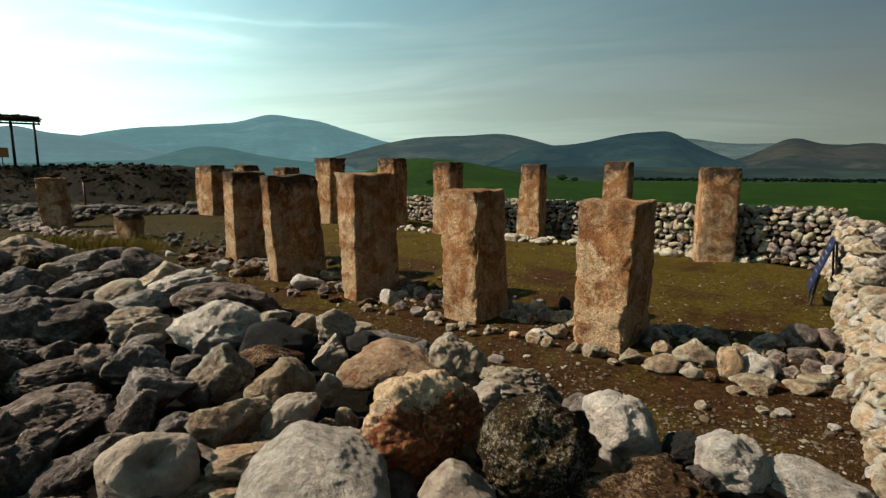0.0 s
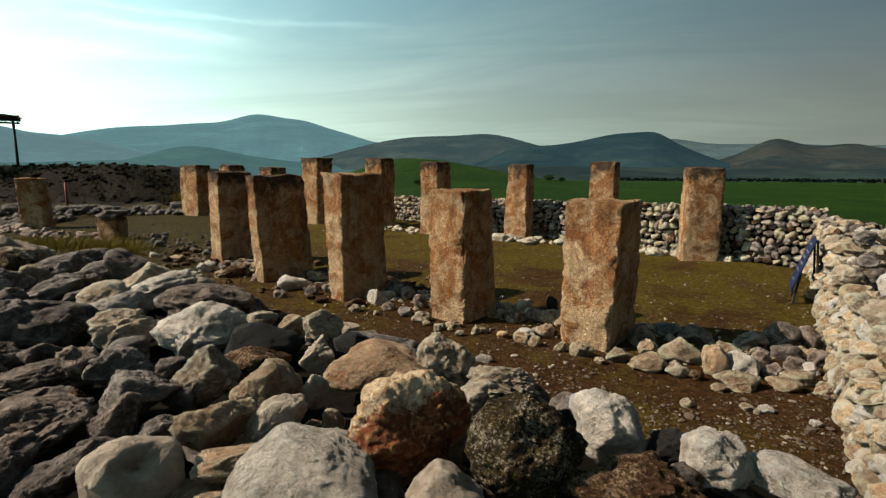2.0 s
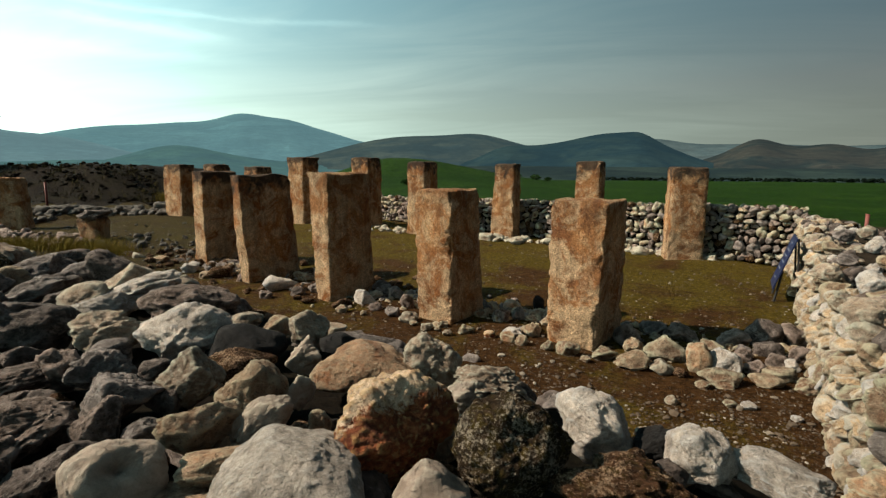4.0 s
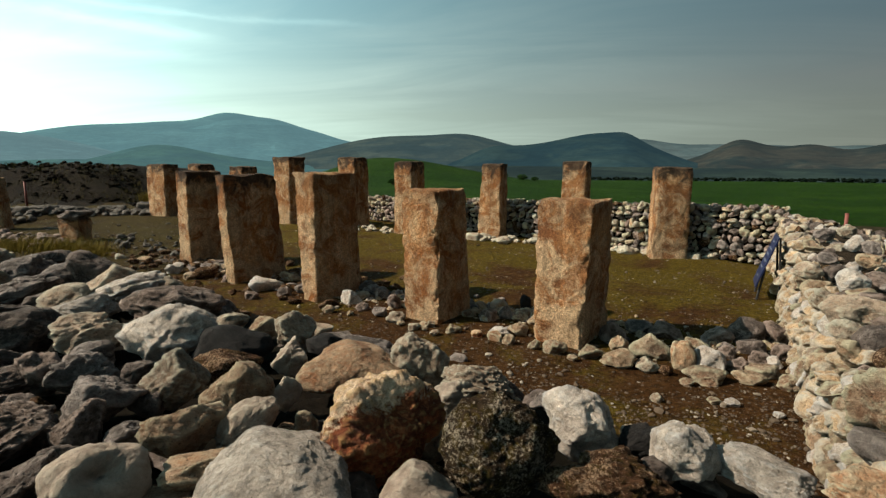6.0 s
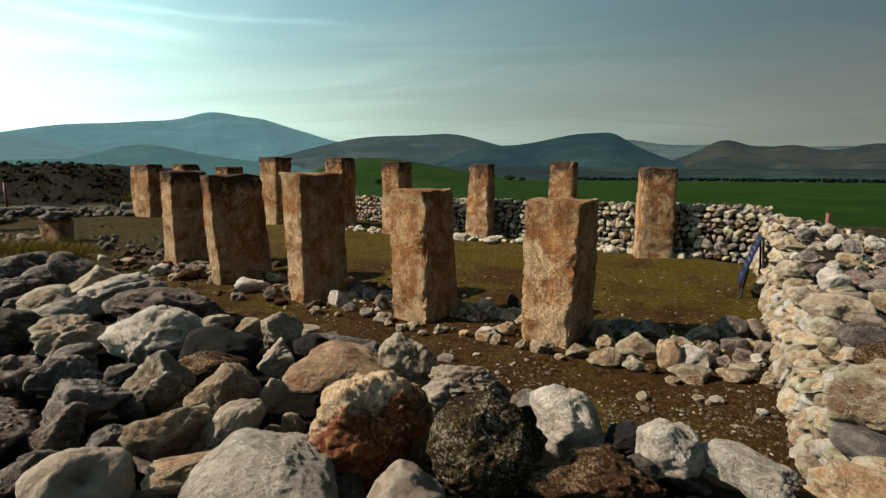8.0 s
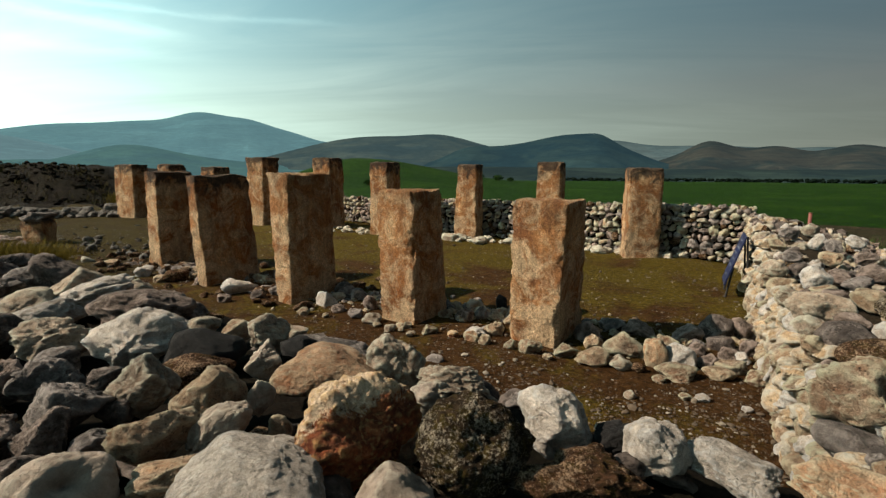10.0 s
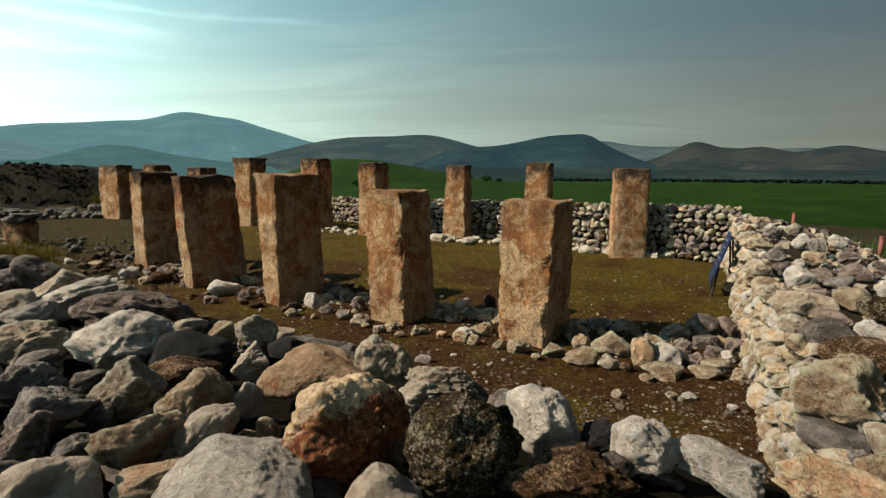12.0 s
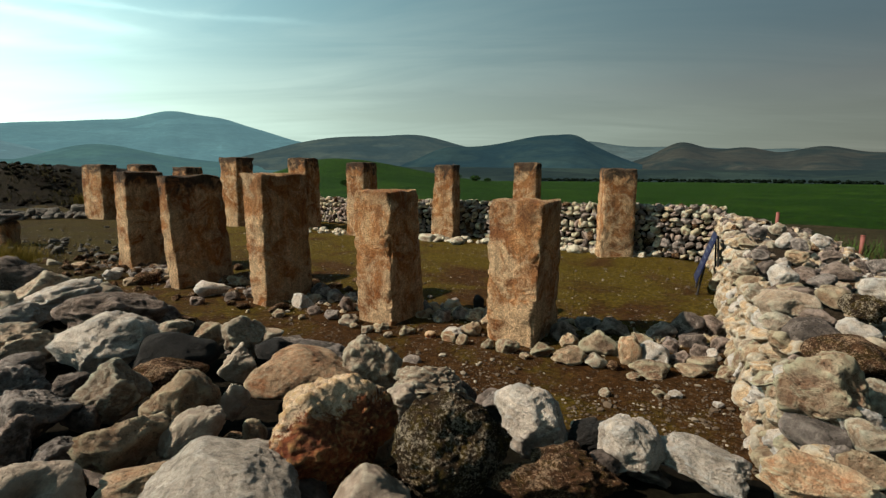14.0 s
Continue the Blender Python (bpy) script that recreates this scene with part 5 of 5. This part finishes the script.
row_stone(3.89, 5.26, 0.05, 0.112, 0.089, 0.081, -36, "mottled", 357)
row_stone(3.61, 5.43, 0.05, 0.101, 0.080, 0.074, -34, "mottled", 358)
row_stone(2.72, 5.06, 0.03, 0.075, 0.059, 0.044, -28, "brown", 359)
row_stone(2.79, 4.77, 0.02, 0.072, 0.057, 0.037, -30, "rosy", 360)
row_stone(4.06, 4.95, 0.04, 0.083, 0.065, 0.073, -39, "tan", 361)


def bank_clods():
    rng = np.random.default_rng(23)
    v0, f0 = ball(2)
    f0 = np.array(f0)
    verts, faces = [], []
    for n in range(1300):
        x, y = rng.uniform(-31, -13.5), rng.uniform(28.5, 38)
        k = 0.03 + 0.13 * rng.uniform() ** 3
        q = v0 * (1 + rng.uniform(-0.3, 0.3, (len(v0), 1))) * k * np.array([1.2, 1.2, 0.8])
        verts.append(q + np.array([x, y, float(level_at(x, y)) + 0.15 * k + 0.26 * noise.noise(Vector((x * 0.6, y * 0.6, 5))) + 0.2 * noise.noise(Vector((x * 2.1, y * 2.1, 5)))]))
        faces.append(f0 + n * len(v0))
    ob = link("earth_clods", np.vstack(verts), np.vstack(faces).tolist(), BERM, False)
    tagged(ob, "dark clods and stones on a bank of dug earth", "clods", kind="stuff")


bank_clods()

# ---- pebbles ----
def pebbles():
    rng = np.random.default_rng(9)
    v0, f0 = BALLS[1]
    f0 = np.array(f0)
    verts, faces = [], []
    n = 0
    while n < 22000:
        y = 2.6 + 18.0 * rng.uniform() ** 1.7
        x = rng.uniform(-0.75, 0.95) * (y + 1)
        if bank_edge(x, y) > 0.1 or 0.838 * (x - 2.75) - 0.545 * (y - 2.75) > 0.0:
            continue
        if noise.noise(Vector((x * 0.9, y * 0.9, 2))) < rng.uniform(-0.6, 0.35) or (y > 7 and rng.uniform() < 0.45):
            continue
        k = 0.003 + 0.013 * rng.uniform() ** 4 + 0.030 * rng.uniform() ** 40
        s = k * rng.uniform(0.6, 1.5, 3) * np.array([1, 1, 0.6])
        q = v0 * (1 + rng.uniform(-0.25, 0.25, (len(v0), 1))) * s
        an = rng.uniform(0, 6.28)
        q = q @ np.array([[math.cos(an), math.sin(an), 0], [-math.sin(an), math.cos(an), 0], [0, 0, 1]])
        verts.append(q + np.array([x, y, float(level_at(x, y)) + 0.035 * noise.noise(Vector((x * 0.7, y * 0.7, 0))) + 0.3 * k]))
        faces.append(f0 + n * len(v0))
        n += 1
    ob = link("pebbles", np.vstack(verts), np.vstack(faces).tolist(), PEBBLE, smooth=False)
    tagged(ob, "pale gravel and pebbles strewn on bare earth", "gravel", kind="stuff")


def pebble_material():
    m, n, bsdf = material("pebble")
    rnd = n.add("ShaderNodeNewGeometry").outputs["Random Per Island"]
    n.put(bsdf, "Base Color", n.ramp(rnd, (0.0, (0.045, 0.03, 0.017)), (0.75, (0.080, 0.053, 0.032)), (1.0, (0.24, 0.205, 0.16))))
    bsdf.inputs["Roughness"].default_value = 0.9
    return m


PEBBLE = pebble_material()
pebbles()


# ---- posts, signs and shelter ----
RED = plain("faded_red_paint", (0.1496, 0.0422, 0.0326), 0.7)
STEEL = plain("dark_steel", (0.0204, 0.0190, 0.0190), 0.55, 0.3)
BLUE = plain("blue_enamel", (0.0068, 0.0122, 0.0442), 0.4)
WHITE = plain("white_print", (0.1088, 0.1224, 0.1632), 0.5)
YELLOW = plain("orange_board", (0.4200, 0.1700, 0.0450), 0.6)
THATCH = plain("dry_thatch", (0.0476, 0.0340, 0.0218), 0.95, 0.0, 0.5, 20.0)


def tube(bm, p, q, r, seg=10):
    p, q = Vector(p), Vector(q)
    made = bmesh.ops.create_cone(bm, cap_ends=True, segments=seg, radius1=r, radius2=r, depth=(q - p).length)["verts"]
    bmesh.ops.transform(bm, verts=made, matrix=Matrix.Translation((p + q) / 2) @ (q - p).to_track_quat("Z", "Y").to_matrix().to_4x4())
    return made


def box(bm, size, m, bevel=0.0):
    made = bmesh.ops.create_cube(bm, size=1.0)["verts"]
    bmesh.ops.transform(bm, verts=made, matrix=m @ Matrix.Diagonal((*size, 1)))
    if bevel:
        edges = list({e for v in made for e in v.link_edges})
        bmesh.ops.bevel(bm, geom=edges, offset=bevel, segments=2, affect="EDGES")


def marker_post(x, y, tall, r=0.045):
    base = new("marker_post")
    base.location = (x, y, float(level_at(x, y)) - 0.05)
    bm = bmesh.new()
    tube(bm, (0, 0, 0), (0.01, 0, tall), r, 14)
    part("post", bm, RED, base, "faded red painted tube", True)
    bm = bmesh.new()
    tube(bm, (0.01, 0, tall), (0.01, 0, tall + 0.02), r * 1.12, 14)
    part("cap", bm, RED, base, "", True)
    tagged(base, "faded red marker post set in the ground", "post", "red marker posts")


marker_post(11.34, 10.17, 0.62)
marker_post(11.65, 13.03, 0.87)
marker_post(-16.95, 24.90, 1.25, 0.05)
SIGN = pose(5.60, 7.84, 0.05)
SHELTER = pose(-27.85, 36.55, 2.3, 0, 0, 38)
NOTICE = pose(-28.35, 33.9, 2.3, 0, 0, 38)


def info_sign():
    """Dark blue board leaning back on thin legs."""
    base = new("information_sign")
    base.matrix_world = SIGN
    run = Vector((math.sin(radians(32.5)), math.cos(radians(32.5)), 0))
    back = Vector((run.y, -run.x, 0))
    rise = Vector((0, 0, math.cos(radians(18)))) + back * math.sin(radians(18))
    front = rise.cross(run)
    face = Matrix((run, rise, run.cross(rise))).transposed().to_4x4()
    at = Matrix.Translation(run * 0.35 + rise * 0.43 + Vector((0, 0, 0.20))) @ face
    bm = bmesh.new()
    box(bm, (0.72, 0.86, 0.022), at, 0.004)
    board = part("board", bm, BLUE, base, "dark blue enamelled board")
    for cx, cy, wd in ((0.0, 0.32, 0.35), (-0.04, 0.2, 0.5), (0.02, 0.1, 0.45), (-0.02, 0.0, 0.5), (0.03, -0.12, 0.4), (0.0, -0.28, 0.3)):
        bm = bmesh.new()
        box(bm, (wd * 0.8, 0.02, 0.004), at @ pose(cx, cy, -0.0135))
        part("printed_line", bm, WHITE, board, "faint white print")
    for s in (0.06, 0.64):
        bm = bmesh.new()
        tube(bm, run * s + Vector((0, 0, -0.2)), run * s + rise * 0.3 + Vector((0, 0, 0.2)) + back * 0.02, 0.018)
        part("leg", bm, STEEL, base, "thin dark steel leg")
        bm = bmesh.new()
        tube(bm, run * s + back * 0.36 + Vector((0, 0, -0.2)), run * s + rise * 0.85 + Vector((0, 0, 0.2)) + back * 0.02, 0.016)
        part("brace", bm, STEEL, base)
    tagged(base, "leaning dark blue information board on thin steel legs", "sign")


info_sign()


def shelter():
    """Open shelter: steel posts, beams and a ragged thatched roof."""
    base = new("shelter")
    base.matrix_world = SHELTER
    for px in (0.0, -1.25, -2.9, -4.5):
        for py in (0.0, 2.6):
            bm = bmesh.new()
            tube(bm, (px, py, -0.2), (px, py, 3.1), 0.07, 12)
            part("post", bm, STEEL, base, "dark steel post", True)
    for py in (0.0, 2.6):
        bm = bmesh.new()
        box(bm, (5.2, 0.09, 0.13), pose(-2.2, py, 3.12), 0.01)
        part("beam", bm, STEEL, base)
    rng = np.random.default_rng(5)
    bm = bmesh.new()
    for k in range(8):
        tube(bm, (0.3 - k * 0.7, -0.4, 3.22), (0.3 - k * 0.7, 3.0, 3.24), 0.035, 6)
    part("rafters", bm, THATCH, base)
    bm = bmesh.new()
    for _ in range(900):
        x, y = rng.uniform(-4.8, 0.1), rng.uniform(-0.5, 3.1)
        an, ln = rng.normal(0, 0.35), rng.uniform(0.3, 0.9)
        z = 3.28 + rng.uniform(0, 0.22) * (0.7 - 0.2 * x)
        d = Vector((math.cos(an) * ln / 2, math.sin(an) * ln / 2, rng.uniform(-0.06, 0.06)))
        tube(bm, Vector((x, y, z)) - d, Vector((x, y, z)) + d, rng.uniform(0.012, 0.03), 4)
    part("thatch", bm, THATCH, base, "ragged dry brushwood thatch")
    tagged(base, "open shelter with dark steel posts and a brushwood roof", "shelter")


shelter()


def board_sign():
    base = new("notice_board")
    base.matrix_world = NOTICE
    bm = bmesh.new()
    box(bm, (1.1, 0.04, 0.62), pose(0, 0, 0.95), 0.01)
    part("board", bm, YELLOW, base, "orange-yellow board")
    for s in (-0.3, 0.2):
        bm = bmesh.new()
        tube(bm, (s, 0.04, -0.2), (s, 0.04, 1.1), 0.03)
        part("leg", bm, STEEL, base)
    tagged(base, "small orange-yellow notice board on dark legs", "sign")


board_sign()


# ---- dry grass, shrubs and the far tree line ----
def blades(name, centre, count, spread, tall, mat, seed, label, width=0.006):
    rng = np.random.default_rng(seed)
    verts, faces = [], []
    for _ in range(count):
        px, py = rng.normal(0, spread, 2)
        h, an, bend = tall * rng.uniform(0.5, 1.2), rng.uniform(0, 6.28), rng.uniform(0.1, 0.6) * tall
        dx, dy = math.cos(an), math.sin(an)
        z0 = float(level_at(centre[0] + px, centre[1] + py)) - 0.02
        k = len(verts)
        for f, wd in ((0, 1.0), (0.5, 0.8), (1.0, 0.1)):
            bx, by = px + dx * bend * f * f, py + dy * bend * f * f
            for sgn in (-1, 1):
                verts.append((centre[0] + bx - dy * width * wd * sgn, centre[1] + by + dx * width * wd * sgn, z0 + h * f))
        faces += [(k, k + 1, k + 3, k + 2), (k + 2, k + 3, k + 5, k + 4)]
    ob = link(name, verts, faces, mat)
    return tagged(ob, label, "grass", kind="stuff")


DRY = plain("dry_grass", (0.150, 0.110, 0.020), 0.9, 0.0, 0.4, 30.0)
GREEN = plain("green_weeds", (0.0340, 0.0612, 0.0136), 0.9, 0.0, 0.4, 30.0)
FAR_LEAF = plain("distant_foliage", (0.0025, 0.0055, 0.0035), 1.0, 0.0, 0.4, 0.05)
LEAF = plain("dark_foliage", (0.0140, 0.0340, 0.0065), 0.9, 0.0, 0.4, 8.0)
for i, (gx, gy, sp, tl) in enumerate(((-7.9, 13.0, 0.30, 0.34), (-8.9, 13.4, 0.35, 0.32), (-9.7, 13.6, 0.3, 0.28), (-10.6, 13.9, 0.3, 0.24), (-7.2, 12.6, 0.25, 0.22))):
    blades("grass_clump", (gx, gy), 900, sp * 1.1, tl, DRY, 60 + i, "clump of dry yellow grass on bare earth", 0.004)
for i, (gx, gy) in enumerate(((-14.1, 30.2), (-13.6, 29.9))):
    blades("grass_clump", (gx, gy), 300, 0.22, 0.6, DRY, 70 + i, "dry yellow weeds at the foot of an earth bank", 0.012)



def weeds(name, label, count, place, tall, mat, seed, width):
    """Loose weeds over a stretch of ground; place gives a random spot."""
    rng = np.random.default_rng(seed)
    verts, faces = [], []
    for _ in range(count):
        px, py = place(rng)
        for _ in range(7):
            h, an = tall * rng.uniform(0.4, 1.2), rng.uniform(0, 6.28)
            bx, by = px + rng.normal(0, 0.08), py + rng.normal(0, 0.08)
            dx, dy, z0 = math.cos(an), math.sin(an), float(level_at(bx, by)) - 0.05
            k = len(verts)
            for f, wd in ((0, 1.0), (0.55, 0.8), (1.0, 0.15)):
                ox, oy = bx + dx * tall * 0.5 * f * f, by + dy * tall * 0.5 * f * f
                for sgn in (-1, 1):
                    verts.append((ox - dy * width * wd * sgn, oy + dx * width * wd * sgn, z0 + h * f))
            faces += [(k, k + 1, k + 3, k + 2), (k + 2, k + 3, k + 5, k + 4)]
    ob = link(name, verts, faces, mat)
    tagged(ob, label, "weeds", kind="stuff")


def verge(rng):
    along, out_by = rng.uniform(1.0, 13.0), 2.5 + 6.5 * rng.uniform()
    return 2.75 + 0.545 * along + 0.838 * out_by, 2.75 + 0.838 * along - 0.545 * out_by


def bank_top(rng):
    return rng.uniform(-30, -14.5), rng.uniform(29.5, 37)


OLIVE = plain("withered_weeds", (0.0510, 0.0422, 0.0150), 0.95, 0.0, 0.4, 6.0)
weeds("verge_weeds", "withered brown weeds beside the wall", 900, verge, 0.30, OLIVE, 91, 0.008)
weeds("verge_weeds", "green weeds beside the wall", 700, verge, 0.42, GREEN, 93, 0.007)
weeds("bank_weeds", "sparse withered weeds on dug earth", 420, bank_top, 0.28, OLIVE, 92, 0.012)


def shrub(x, y, size, seed, count=260):
    rng = np.random.default_rng(seed)
    base = new("shrub")
    base.location = (x, y, float(level_at(x, y)))
    bm = bmesh.new()
    for _ in range(7):
        tube(bm, (0, 0, -0.1), (*rng.uniform(-0.5, 0.5, 2) * size, size * rng.uniform(0.4, 0.8)), 0.02 * size, 5)
    part("stems", bm, THATCH, base)
    verts, faces = [], []
    for _ in range(count):
        d = rng.normal(size=3)
        d /= np.linalg.norm(d)
        c = d * size * rng.uniform(0.35, 0.75) * np.array([1.3, 1.3, 0.6]) + np.array([0, 0, size * 0.5])
        u, t = rng.normal(size=3), rng.normal(size=3)
        u, t = u / np.linalg.norm(u) * 0.16 * size, t / np.linalg.norm(t) * 0.09 * size
        k = len(verts)
        verts += [c - u, c + t, c + u, c - t]
        faces.append((k, k + 1, k + 2, k + 3))
    link("crown", verts, faces, LEAF, False, base)
    tagged(base, "dark green low shrub on the grassy slope", "shrub", "shrubs on the slope")


for i, (sx, sy, sz) in enumerate(((13.5, 60.0, 0.7), (15.2, 61.0, 0.5), (11.8, 62.0, 0.5), (-1.0, 45.0, 0.5), (0.4, 46.0, 0.45))):
    shrub(sx, sy, sz, 80 + i)


def tree_line():
    rng = np.random.default_rng(12)
    v0, f0 = ball(2)
    f0 = np.array(f0)
    verts, faces = [], []
    for n in range(420):
        a = radians(18 + 34 * rng.uniform())
        r = rng.uniform(1150, 1250)
        k = rng.uniform(1.5, 3.6)
        q = v0 * (1 + rng.uniform(-0.3, 0.3, (len(v0), 1))) * k * np.array([1.3, 1.3, 0.9])
        verts.append(q + np.array([math.sin(a) * r, math.cos(a) * r, -18 + rng.uniform(0, 4)]))
        faces.append(f0 + n * len(v0))
    ob = link("far_trees", np.vstack(verts), np.vstack(faces).tolist(), FAR_LEAF, False)
    tagged(ob, "dark line of trees across the valley", "trees", kind="stuff")


tree_line()
